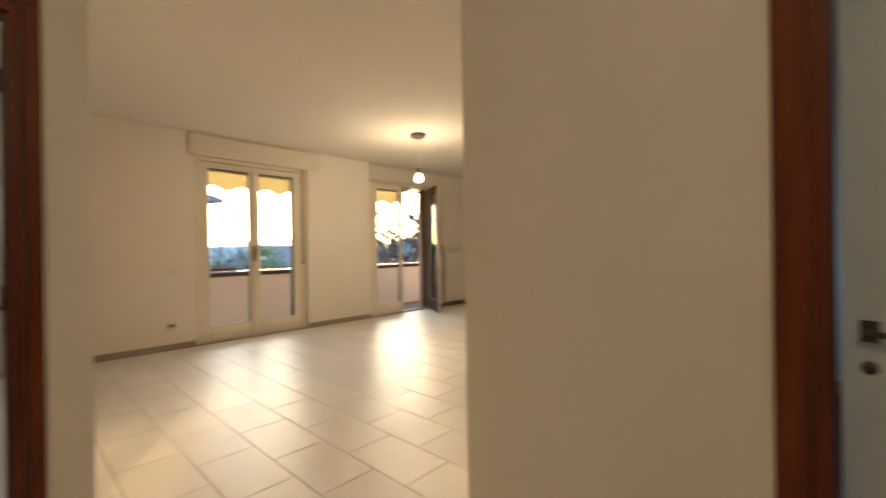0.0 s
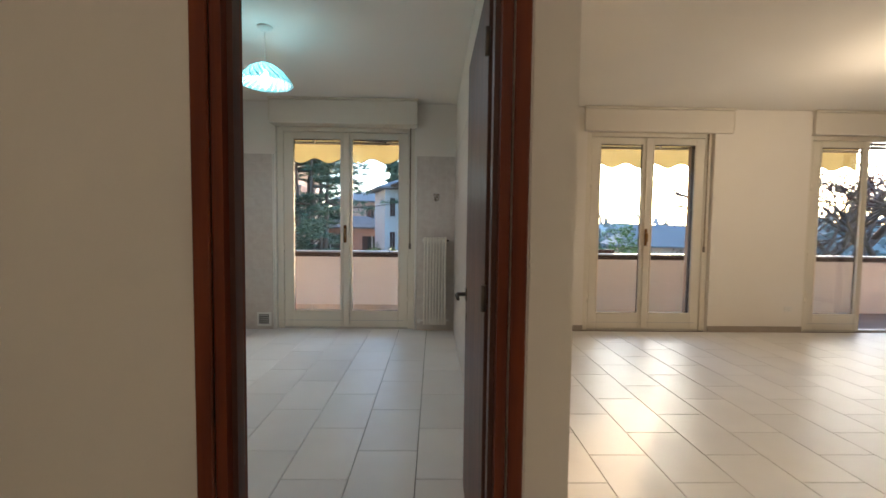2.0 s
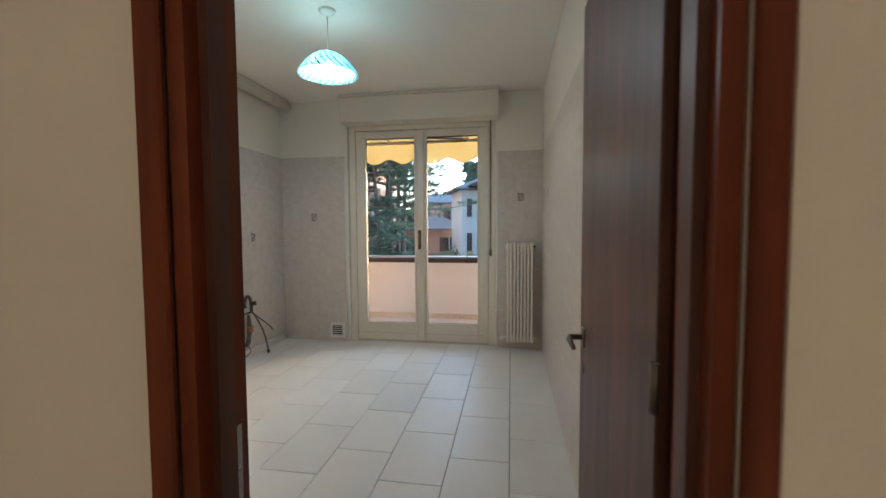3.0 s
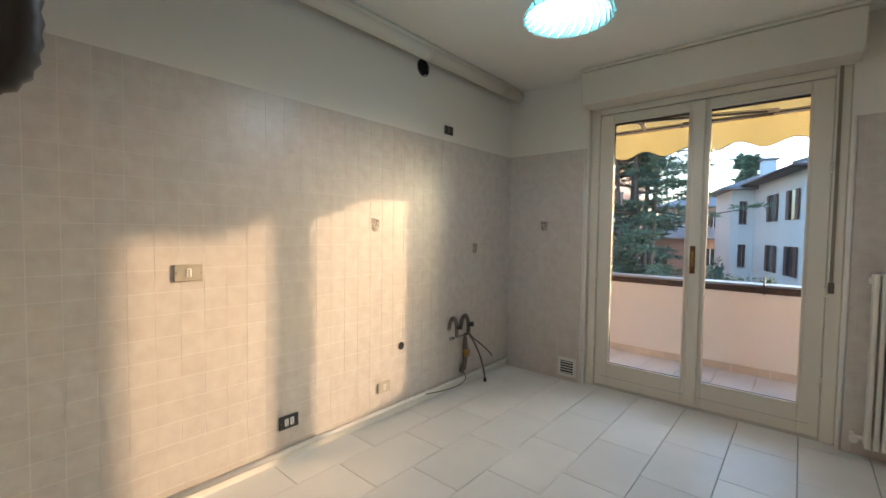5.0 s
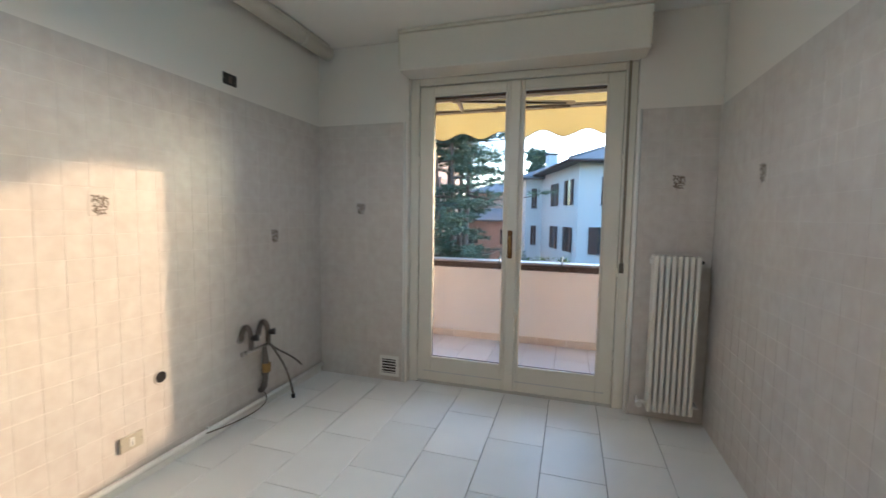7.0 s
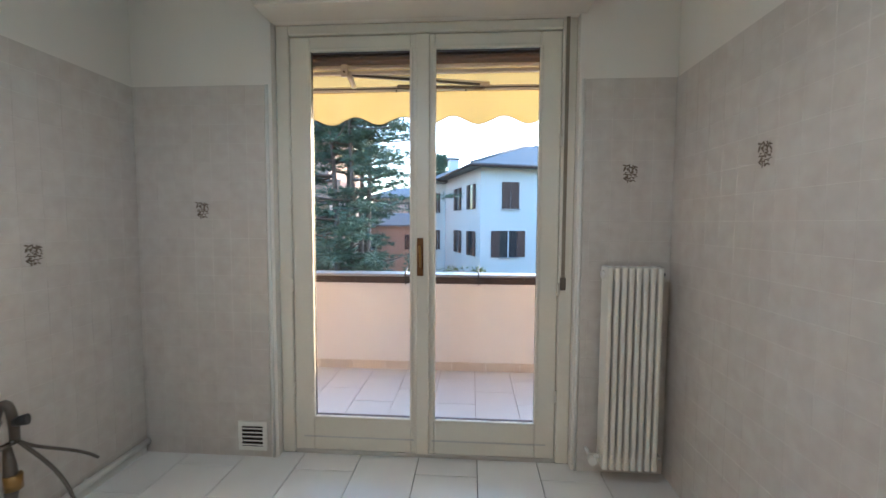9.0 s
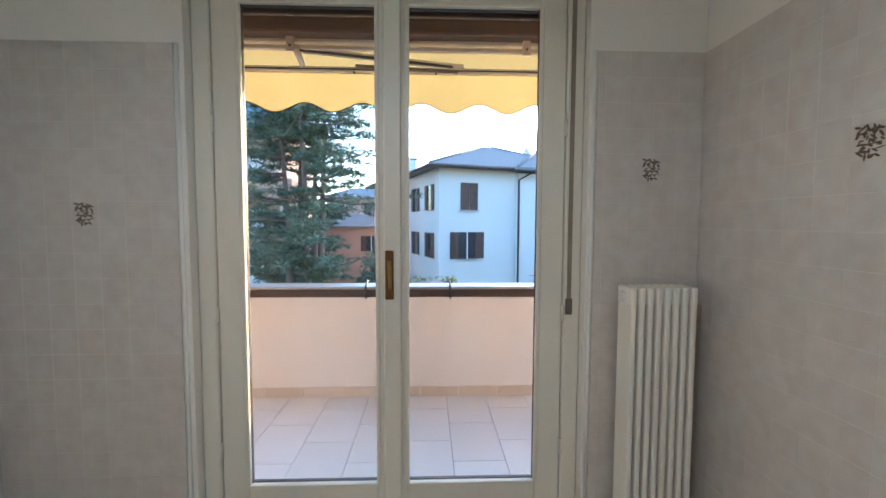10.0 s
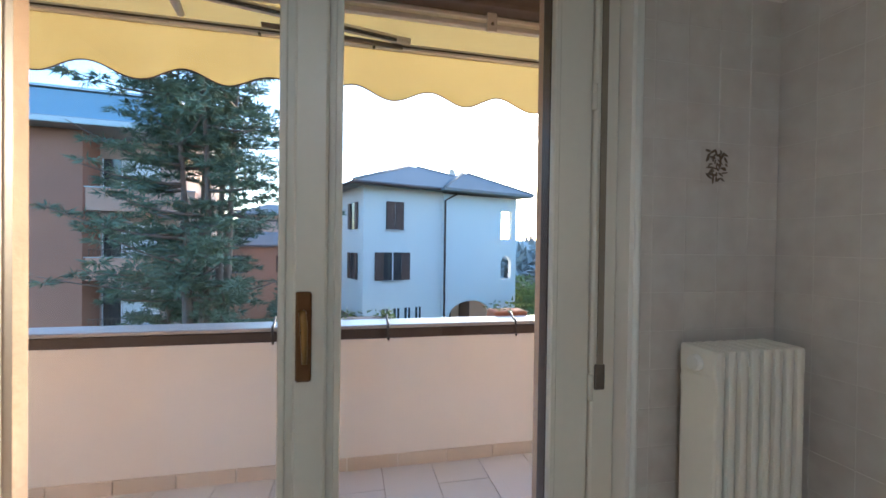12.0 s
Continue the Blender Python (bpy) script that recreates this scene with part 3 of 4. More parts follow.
# water connections left on the wall
v = thing("water_valves", (TT, -0.82, 0.50), "tarnished taps and hoses of a removed sink", "plumbing")
for y in (-0.10, 0.06):
    part("rosette", tube(bmesh.new(), [(0.0, y, 0.035), (0.008, y, 0.035)], [0.03, 0.024], 16), STEEL, v)
    part("elbow", tube(bmesh.new(), bez((0.002, y, 0.03), (0.025, y, 0.16), (0.095, y, 0.16), (0.08, y + 0.005, -0.03), 12), 0.017, 10), OLDMETAL, v)
    part("tap_handle", tube(bmesh.new(), [(0.085, y, 0.05), (0.125, y + 0.02, 0.055)], [0.018, 0.022], 10), BLACKPL, v)
part("connector", tube(bmesh.new(), [(0.08, -0.17, -0.035), (0.085, 0.07, -0.03)], 0.011, 10), STEEL, v)
part("connector", tube(bmesh.new(), [(0.08, -0.18, -0.035), (0.085, -0.15, -0.035)], 0.016, 8), STEEL, v)
part("drain_trap", tube(bmesh.new(), bez((0.05, 0.06, -0.06), (0.06, 0.07, -0.25), (0.05, 0.06, -0.36), (0.01, 0.06, -0.37), 10), [0.014, 0.02, 0.024, 0.026, 0.02, 0.02, 0.024, 0.022, 0.02, 0.02], 10), OLDMETAL, v)
part("trap_nut", tube(bmesh.new(), [(0.06, 0.066, -0.17), (0.06, 0.066, -0.23)], 0.031, 8), BRASS, v)
part("flexible_hose", tube(bmesh.new(), bez((0.085, 0.07, -0.03), (0.12, 0.16, -0.18), (0.11, 0.24, -0.28), (0.12, 0.27, -0.47), 14), 0.008, 8), OLDMETAL, v)
part("hose_end", tube(bmesh.new(), [(0.12, 0.27, -0.465), (0.12, 0.272, -0.496)], 0.013, 8), BLACKPL, v)
part("flexible_hose", tube(bmesh.new(), bez((0.085, 0.07, -0.03), (0.10, 0.12, -0.1), (0.10, 0.30, -0.18), (0.10, 0.40, -0.29), 14), 0.007, 8), OLDMETAL, v)
part("loose_wire", tube(bmesh.new(), bez((0.03, 0.06, -0.37), (0.12, 0.12, -0.48), (0.10, -0.25, -0.44), (0.045, -0.42, -0.43), 14), 0.004, 6), OLDMETAL, v)

# corrugated hood duct hanging off the wall near the ceiling
h = thing("hood_duct", (1.60, -3.552, H), "dark grey corrugated flexible conduit hanging from kitchen ceiling", "duct")
path = [(0, 0, 0.002 - 0.012 * i) for i in range(94)] + bez((0, 0, -1.126), (0.0, 0.004, -1.23), (0.0, -0.03, -1.235), (-0.05, -0.215, -1.15), 26)
part("hose", tube(bmesh.new(), path, [0.0205 if i % 2 else 0.0175 for i in range(len(path))], 14), DUCT, h, "ribbed grey hose")
part("flange", tube(bmesh.new(), [(0, 0, -0.03), (0, 0, 0.0015)], 0.035, 20), DUCT, h)
part("black_arm", tube(bmesh.new(), [(0.03, 0.045, -1.03), (-0.06, -0.2275, -1.16)], 0.012, 10), BLACKPL, h)


# ---- lamps ----
hl = thing("hall_ceiling_light", (HLAMP[0], HLAMP[1], H), "opal glass ceiling light in the hall, lit", "lamp")
part("base", lathe(bmesh.new(), [(0.0, -0.02), (0.13, -0.02), (0.13, 0.0015), (0.0, 0.0015)], sides=28), WHITEPL, hl)
hb = part("diffuser", lathe(bmesh.new(), [(0.0, -0.10), (0.06, -0.092), (0.10, -0.065), (0.118, -0.02)], sides=28), OPAL, hl, "opal glass bowl")
hb.visible_shadow = False
k = thing("pendant_lamp", (KLAMP[0], KLAMP[1], H), "turquoise swirled glass pendant lamp, lit", "lamp")
part("ceiling_rose", lathe(bmesh.new(), [(0.0, -0.035), (0.02, -0.035), (0.05, -0.012), (0.055, 0.0015), (0.0, 0.0015)]), WHITEPL, k)
part("cord", tube(bmesh.new(), [(0, 0, -0.03), (0, 0, -0.265)], 0.004, 8), WHITEPL, k)
prof = [(0.012, -0.25), (0.03, -0.26), (0.072, -0.277), (0.114, -0.305), (0.152, -0.345), (0.18, -0.38), (0.194, -0.41)]
shade = part("shade", lathe(bmesh.new(), prof + [(r - 0.006, z - 0.001) for r, z in prof[::-1]], sides=120, wave=0.02, count=20, twist=0.05), SHADE, k, "swirled turquoise glass")
for i in range(24):
    for off, mat in ((-0.0085, RIB),):
        rib = [((r + off) * math.cos(2 * math.pi * i / 24 + 0.16 * q), (r + off) * math.sin(2 * math.pi * i / 24 + 0.16 * q), z) for q, (r, z) in enumerate(prof) if q > 1]
        part("rib", tube(bmesh.new(), rib, [0.002, 0.0035, 0.0045, 0.005, 0.005], 6), mat, shade)
part("socket", tube(bmesh.new(), [(0, 0, -0.26), (0, 0, -0.33)], 0.018, 12), WHITEPL, k)
kb = part("bulb", lathe(bmesh.new(), [(0.0, -0.43), (0.018, -0.425), (0.03, -0.405), (0.032, -0.385), (0.022, -0.35), (0.014, -0.33)], sides=16), BULBK, k, "glowing bulb")
kb.visible_shadow = False
k2 = thing("pendant_bulb", (LLAMP[0], LLAMP[1], H), "bare warm bulb hanging from a dark metal rose", "lamp")
part("ceiling_rose", lathe(bmesh.new(), [(0.0, -0.045), (0.085, -0.045), (0.10, -0.03), (0.10, 0.0015), (0.0, 0.0015)], sides=32), OLDMETAL, k2, "dark metal disc")
part("cord", tube(bmesh.new(), [(0, 0, -0.04), (0, 0, -0.47)], 0.004, 8), WHITEPL, k2)
part("socket", tube(bmesh.new(), [(0, 0, -0.45), (0, 0, -0.52)], 0.02, 12), BLACKPL, k2)
kb = part("bulb", lathe(bmesh.new(), [(0.0, -0.635), (0.03, -0.627), (0.046, -0.60), (0.046, -0.575), (0.03, -0.54), (0.017, -0.515)], sides=20), BULBL, k2, "glowing bulb")
kb.visible_shadow = False

# ---- balcony ----
BZ = -0.115
balcony = structure("balcony_floor", B(-6, 14, 0.14, 1.95, -0.32, BZ - 0.008), BALCGROUT, "tiled balcony floor outside the windows", "floor")
structure("balcony_parapet", B(-6, 14, 1.80, 1.95, BZ - 0.006, 0.748), PARAPET, "pinkish plastered balcony parapet", "parapet")
structure("parapet_band", B(-6, 14, 1.775, 1.97, 0.75, 0.815, bevel=0.006), CAP, "dark brown band capping the parapet", "coping")
structure("parapet_coping", B(-6, 14, 1.765, 1.985, 0.817, 0.842, bevel=0.005), COPETOP, "grey sheet coping on the parapet", "coping")
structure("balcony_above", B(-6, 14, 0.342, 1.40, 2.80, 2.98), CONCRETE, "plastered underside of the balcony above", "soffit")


def clip(x):
    c = thing("coping_clip", (x, 1.76, 0.842), "black wire clip hooked over the parapet coping", "clip", "coping clips")
    part("hook", tube(bmesh.new(), [(0.0, 0.10, 0.05), (0.0, 0.03, 0.012), (0, -0.008, 0.008), (0, -0.012, -0.05), (0.004, -0.012, -0.10)], 0.008, 8), BLACKPL, c)


for x in (1.25, 1.96, 2.85):
    clip(x)


def awning(x0, x1):
    a = thing("awning", ((x0 + x1) / 2, 1.25, 2.60), "yellow fabric awning with scalloped valance, half rolled in", "awning", "awnings")
    w = (x1 - x0) / 2
    bm = bmesh.new()
    n = int((x1 - x0) / 0.02)
    top, rows = [], []
    for i in range(n + 1):
        x = -w + 2 * w * i / n
        low = -0.365 - 0.035 * math.cos(2 * math.pi * (x + (x0 + x1) / 2 - 0.635) / 0.435)
        ripple = 0.008 * math.sin(9.1 * x) + 0.004 * math.sin(23 * x + 1)
        col = [bm.verts.new((x, 0.20 + ripple * f, -0.10 + (low + 0.10) * f)) for f in (0, 0.35, 0.7, 1.0)]
        rows.append(col)
    for p, q in zip(rows, rows[1:]):
        for j in range(3):
            bm.faces.new((p[j], q[j], q[j + 1], p[j + 1])).smooth = True
    val = part("valance", bm, FABRIC, a, "yellow scalloped fabric edge")
    bm = bmesh.new()
    edge = []
    for i in range(n + 1):
        x = -w + 2 * w * i / n
        low = -0.365 - 0.035 * math.cos(2 * math.pi * (x + (x0 + x1) / 2 - 0.635) / 0.435)
        edge.append((x, 0.20 + 0.008 * math.sin(9.1 * x) + 0.004 * math.sin(23 * x + 1), low))
    part("piping", tube(bm, edge, 0.004, 5), SHUT, val, "dark edge piping")
    bm = bmesh.new()
    for s in range(24):
        xa, xb = -w + 2 * w * s / 24, -w + 2 * w * (s + 1) / 24
        bm.faces.new([bm.verts.new(p) for p in ((xa, -0.02, 0.045), (xb, -0.02, 0.045), (xb, 0.20, -0.075), (xa, 0.20, -0.075))])
    part("canopy", bm, FABRIC, a)
    part("roller_cover", B(-w, w, -0.13, -0.02, 0.03, 0.14, bevel=0.02, seg=2), SHUTTER, a, "dark brown roller cover")
    part("front_bar", B(-w, w, 0.17, 0.215, -0.115, -0.075, bevel=0.006), GREYMETAL, a)
    part("bar_slot", B(-w, w, 0.165, 0.169, -0.10, -0.092), BLACKPL, a)
    part("support_bar", B(-w, w, -0.05, -0.01, 0.0, 0.026, bevel=0.005), GREYMETAL, a)
    part("support_bar", B(-w, w, -0.045, -0.012, -0.045, -0.014, bevel=0.005), GREYMETAL, a)
    for cx in (-0.41, 1.20):
        part("bracket", B(cx - 0.028, cx + 0.028, -0.07, -0.051, -0.07, 0.198, bevel=0.004), GREYMETAL, a, "pale metal bracket")
        part("bracket_bolt", tube(bmesh.new(), [(cx, -0.078, -0.03), (cx, -0.069, -0.03)], 0.009, 8), OLDMETAL, a)
    part("knuckle", tube(bmesh.new(), [(-0.38, -0.05, -0.03), (-0.36, 0.06, -0.12)], [0.03, 0.018], 8), GREYMETAL, a)
    part("arm", tube(bmesh.new(), [(-0.40, -0.02, -0.035), (0.78, 0.13, -0.085)], 0.021, 6), GREYMETAL, a, "folded metal arm")
    part("arm_slot", tube(bmesh.new(), [(-0.36, -0.036, -0.045), (0.70, 0.105, -0.092)], 0.010, 6), BLACKPL, a)
    part("arm", tube(bmesh.new(), [(0.0, 0.10, -0.098), (0.74, 0.145, -0.112)], 0.014, 6), OLDMETAL, a, "folded metal arm")
    for cx in (-0.02, 0.58):
        part("bar_stud", tube(bmesh.new(), [(cx, 0.15, -0.122), (cx, 0.17, -0.122)], 0.008, 6), BLACKPL, a)
    return a


FABRIC = bpy.data.materials.new("yellow_awning_fabric")
FABRIC.use_nodes = True
fn, fl = FABRIC.node_tree.nodes, FABRIC.node_tree.links
fn.remove(fn["Principled BSDF"])
fd, ft, fm, fx = fn.new("ShaderNodeBsdfDiffuse"), fn.new("ShaderNodeBsdfTranslucent"), fn.new("ShaderNodeMixShader"), fn.new("ShaderNodeTexNoise")
fx.inputs["Scale"].default_value = 4
fr_ = fn.new("ShaderNodeValToRGB")
fr_.color_ramp.elements[0].color, fr_.color_ramp.elements[1].color = (0.43, 0.325, 0.12, 1), (0.52, 0.41, 0.175, 1)
fl.new(fx.outputs["Fac"], fr_.inputs[0])
for s_ in (fd, ft):
    fl.new(fr_.outputs[0], s_.inputs["Color"])
fm.inputs[0].default_value = 0.45
fl.new(fd.outputs[0], fm.inputs[1]); fl.new(ft.outputs[0], fm.inputs[2])
fl.new(fm.outputs[0], fn["Material Output"].inputs["Surface"])
awning(-0.75, 3.25)
awning(3.6, 9.3)


def leaf_cluster(bm, at, r, count, size, rnd, flat=0.7, thin=0.32):
    """Many small blades about a point."""
    for _ in range(count):
        d = Vector((rnd.gauss(0, 1), rnd.gauss(0, 1), rnd.gauss(0, 1) * flat)).normalized()
        p = Vector(at) + Vector((d.x, d.y, d.z * flat)) * r * rnd.uniform(0.2, 1)
        s = d.cross(Vector((rnd.uniform(-1, 1), rnd.uniform(-1, 1), rnd.uniform(-1, 1)))).normalized()
        k_ = size * rnd.uniform(0.6, 1.3)
        bm.faces.new([bm.verts.new(q) for q in (p - s * k_ * thin, p + s * k_ * thin, p + d * k_ * 1.4)])


def planter(x0, x1, y, z, label, seed, mat):
    t = thing("flower_box", ((x0 + x1) / 2, y, z), label, "planter")
    w = (x1 - x0) / 2
    bm = box(bmesh.new(), -w, w, -0.09, 0.09, 0.0, 0.13, bevel=0.01)
    part("trough", bm, mat, t)
    bm, rnd = bmesh.new(), random.Random(seed)
    for i in range(int(w * 2 / 0.03)):
        leaf_cluster(bm, (rnd.uniform(-w, w), rnd.uniform(-0.09, 0.09), 0.14 + rnd.uniform(0, 0.035)), 0.05, 10, 0.028, rnd)
    part("plants", bm, LEAF, t, "low green plants")
    part("bracket", B(-w * 0.9, w * 0.9, -0.11, 0.03, -0.012, -0.001), OLDMETAL, t)


planter(1.60, 2.02, 2.09, 0.70, "brown flower box with low green plants on parapet", 3, SHUT)
planter(2.78, 3.05, 2.09, 0.74, "terracotta pot with trailing plants on parapet", 4, TERRA)
planter(5.0, 5.75, 2.09, 0.77, "flower box with bushy green plants on parapet", 5, SHUT)
planter(7.5, 8.1, 2.09, 0.77, "flower box with yellow green plants on parapet", 6, SHUT)

# ---- outside ----
GZ = -4.6
bm = bmesh.new()
bmesh.ops.create_grid(bm, x_segments=60, y_segments=60, size=2500)
for vtx in bm.verts:
    far = max(0.0, vtx.co.y - 60)
    vtx.co.z = GZ - min(60, far * 0.16) if vtx.co.y > 60 else GZ
tagged(part("ground", bm, GRASS), "green lawns and gardens below the balcony", "ground", kind="structure")


def house_window(parent, x0, x1, y, z0, z1, shut, glass=True):
    w = part("window", B(x0, x1, y - 0.02, y + 0.05, z0, z1), DARKGLASS if glass else SHUT, parent)
    part("frame", B((x0 + x1) / 2 - 0.03, (x0 + x1) / 2 + 0.03, y - 0.035, y - 0.021, z0, z1), WHITEDOOR if glass else SHUT, w)
    part("sill", B(x0 - 0.06, x1 + 0.06, y - 0.10, y, z0 - 0.07, z0 - 0.002), COPETOP, w)
    if shut == "open":
        ww = (x1 - x0) * 0.48
        for a in (x0 - ww - 0.01, x1 + 0.01):
            sh = part("shutter", B(a, a + ww, y - 0.055, y - 0.005, z0, z1, bevel=0.008), SHUT, w)
    elif shut == "closed":
        for k_ in (0, 1):
            a = x0 + k_ * (x1 - x0) / 2
            sh = part("shutter", B(a + 0.01, a + (x1 - x0) / 2 - 0.01, y - 0.075, y - 0.036, z0, z1, bevel=0.008), SHUT, w)
            for q in range(6):
                zz = z0 + (z1 - z0) * (q + 0.5) / 6
                part("slat", B(a + 0.05, a + (x1 - x0) / 2 - 0.05, y - 0.085, y - 0.0755, zz - 0.06, zz + 0.06), SHUT, sh)
    return w


def hip_roof(bm, x0, x1, y0, y1, z, h, over, ridge):
    """A hipped roof with a thick eave; ridge: half its length along x."""
    x0, x1, y0, y1 = x0 - over, x1 + over, y0 - over, y1 + over
    cx, cy = (x0 + x1) / 2, (y0 + y1) / 2
    lo = [bm.verts.new(p) for p in ((x0, y0, z), (x1, y0, z), (x1, y1, z), (x0, y1, z))]
    hi = [bm.verts.new((v.co.x, v.co.y, z + 0.14)) for v in lo]
    r0, r1 = bm.verts.new((cx - ridge, cy, z + h)), bm.verts.new((cx + ridge, cy, z + h))
    bm.faces.new(lo[::-1])
    for i in range(4):
        bm.faces.new((lo[i], lo[(i + 1) % 4], hi[(i + 1) % 4], hi[i]))
    bm.faces.new((hi[0], hi[1], r1, r0)); bm.faces.new((hi[1], hi[2], r1))
    bm.faces.new((hi[2], hi[3], r0, r1)); bm.faces.new((hi[3], hi[0], r0))
    return bm


# the white house across the garden
W = thing("white_house", (2.4, 21.0, GZ), "white rendered house with brown shutters and grey hipped roof", "house", turn=18)
W.scale = (1.1, 1, 1)
zb = -GZ  # local height of the room floor
part("wall", B(0, 4.35, 0.12, 12.5, 0, zb + 4.45), WHITEWALL, W)
part("wall", B(-1.1, -0.002, 8.0, 12.5, 0, zb + 4.2), WHITEWALL, W, "white set-out rear block")
part("roof", hip_roof(bmesh.new(), -1.1, 5.0, 7.9, 12.5, zb + 4.2, 1.5, 0.6, 0.5), ROOF, W, "grey tiled hipped roof")
for zw in (2.1, -0.6):
    house_window(W, -0.72, -0.36, 8.0, zb + zw, zb + zw + 1.4, "closed")
bm = bmesh.new()
wall_with_holes(bm, "x", 4.35, 9.2, -0.12, 0.15, 0, zb + 4.3, [(4.7, 7.4, 0, zb - 1.95), (8.1, 8.85, 0, zb + 4.3)])
for lo_, hi_ in ((0, zb - 0.75), (zb + 0.8, zb + 1.75), (zb + 3.5, zb + 4.3)):
    box(bm, 8.1, 8.85, -0.12, 0.15, lo_, hi_)
for i in range(6):  # arched head of the lower loggia
    xa_ = 8.1 + 0.125 * i
    rise = 0.30 * (1 - abs(i - 2.5) / 2.5) ** 0.6
    box(bm, xa_, xa_ + 0.125, -0.11, 0.14, zb + 0.45 + rise, zb + 0.799)
box(bm, 4.35, 8.0, 0.152, 8.5, zb - 1.95, zb + 4.3)
box(bm, 4.35, 4.6, 0.152, 8.5, 0, zb - 1.96)
box(bm, 8.95, 9.2, 2.3, 2.6, 0, zb + 4.3)
box(bm, 8.0, 9.2, 0.152, 2.6, zb + 1.45, zb + 1.6)
box(bm, 8.0, 9.2, 0.152, 2.6, zb - 1.3, zb - 1.15)
part("wall", bm, WHITEWALL, W, "white projecting wing with loggias")
bm = bmesh.new()  # arch infill over the porch opening
seg = 16
arc = [(4.7 + 1.35 * (1 - math.cos(math.pi * i / seg)), zb - 2.82 + 0.85 * math.sin(math.pi * i / seg)) for i in range(seg + 1)]
for (xa, za), (xb_, zb_) in zip(arc, arc[1:]):
    for y in (-0.118, 0.148):
        bm.faces.new([bm.verts.new(p) for p in ((xa, y, za), (xb_, y, zb_), (xb_, y, zb - 1.96), (xa, y, zb - 1.96))])
    bm.faces.new([bm.verts.new(p) for p in ((xa, -0.118, za), (xb_, -0.118, zb_), (xb_, 0.148, zb_), (xa, 0.148, za))])
part("porch_arch", bm, WHITEWALL, W)
for xd in (5.3, 6.6):
    part("porch_door", B(xd, xd + 0.7, 2.0, 2.1, 0, zb - 2.3), SHUT, W)
part("porch_back", B(4.62, 9.0, 2.12, 2.3, 0, zb - 1.96), PINKWALL, W)
r = part("roof", hip_roof(bmesh.new(), 0, 9.2, 0.1, 9.0, zb + 4.42, 2.15, 0.7, 0.25), ROOF, W, "grey tiled hipped roof")
part("roof", hip_roof(bmesh.new(), 4.6, 9.15, -0.25, 4.4, zb + 4.40, 1.62, 0.72, 0.15), ROOF, W, "grey tiled hipped roof")
for p0, p1 in (((-0.7, -0.6, 4.56), (4.35, 4.55, 6.58)), ((9.9, -0.6, 4.56), (4.85, 4.55, 6.58)), ((3.9, -0.95, 4.55), (6.7, 2.05, 6.03)), ((9.85, -0.95, 4.55), (7.05, 2.05, 6.03))):
    part("hip_cap", tube(bmesh.new(), [(p0[0], p0[1], zb + p0[2]), (p1[0], p1[1], zb + p1[2])], 0.09, 6), ROOF, r, "rounded ridge tiles")
part("gutter", tube(bmesh.new(), [(-0.74, 9.0, zb + 4.44), (-0.74, -0.64, zb + 4.44), (3.8, -0.64, zb + 4.44)], 0.07, 8), SHUT, W, "brown gutter")
part("chimney", B(0.3, 0.95, 8.0, 8.65, zb + 4.6, zb + 6.0, bevel=0.05), WHITEWALL, r)
part("chimney_cap", B(0.2, 1.05, 7.9, 8.75, zb + 6.01, zb + 6.12, bevel=0.03), ROOF, r)
part("satellite_dish", lathe(bmesh.new(), [(0.0, 0.0), (0.2, 0.03), (0.36, 0.11)], sides=20), GREYMETAL, W).matrix_local = pose(6.9, 3.8, zb + 6.2, 80, 0, 20)
part("dish_mast", tube(bmesh.new(), [(6.9, 3.9, zb + 5.2), (6.9, 3.9, zb + 6.2)], 0.03, 8), GREYMETAL, W)
part("downpipe", tube(bmesh.new(), [(4.9, -0.5, zb + 4.28), (4.36, -0.17, zb + 3.9), (4.36, -0.17, 0.05)], 0.055, 8), SHUT, W, "brown rainwater pipe")
house_window(W, 1.15, 2.1, 0.12, zb + 2.15, zb + 3.65, "closed")
house_window(W, 1.05, 2.0, 0.12, zb - 0.6, zb + 0.9, "open")
for xw in (1.0, 1.6, 2.2, 2.8):
    house_window(W, xw, xw + 0.32, 0.12, zb - 3.0, zb - 2.15, "")
for zw in (2.15, -0.6):
    for yw in (1.3, 4.2):
        sd = part("window", B(-0.03, 0.02, yw, yw + 0.75, zb + zw, zb + zw + 1.45), DARKGLASS, W)
        for ys in (yw - 0.42, yw + 0.77):
            part("shutter", B(-0.09, -0.035, ys, ys + 0.4, zb + zw, zb + zw + 1.45, bevel=0.01), SHUT, sd)
gz = part("garden_canopy", hip_roof(bmesh.new(), -2.6, -0.5, 0.4, 2.6, zb - 2.6, 0.8, 0.2, 0.1), SHUT, W, "dark pitched canopy beside the wall")
for px, py in ((-2.5, 0.5), (-0.6, 0.5), (-2.5, 2.5), (-0.6, 2.5)):
    part("canopy_post", B(px, px + 0.1, py, py + 0.1, 0, zb - 2.6), SHUT, W)

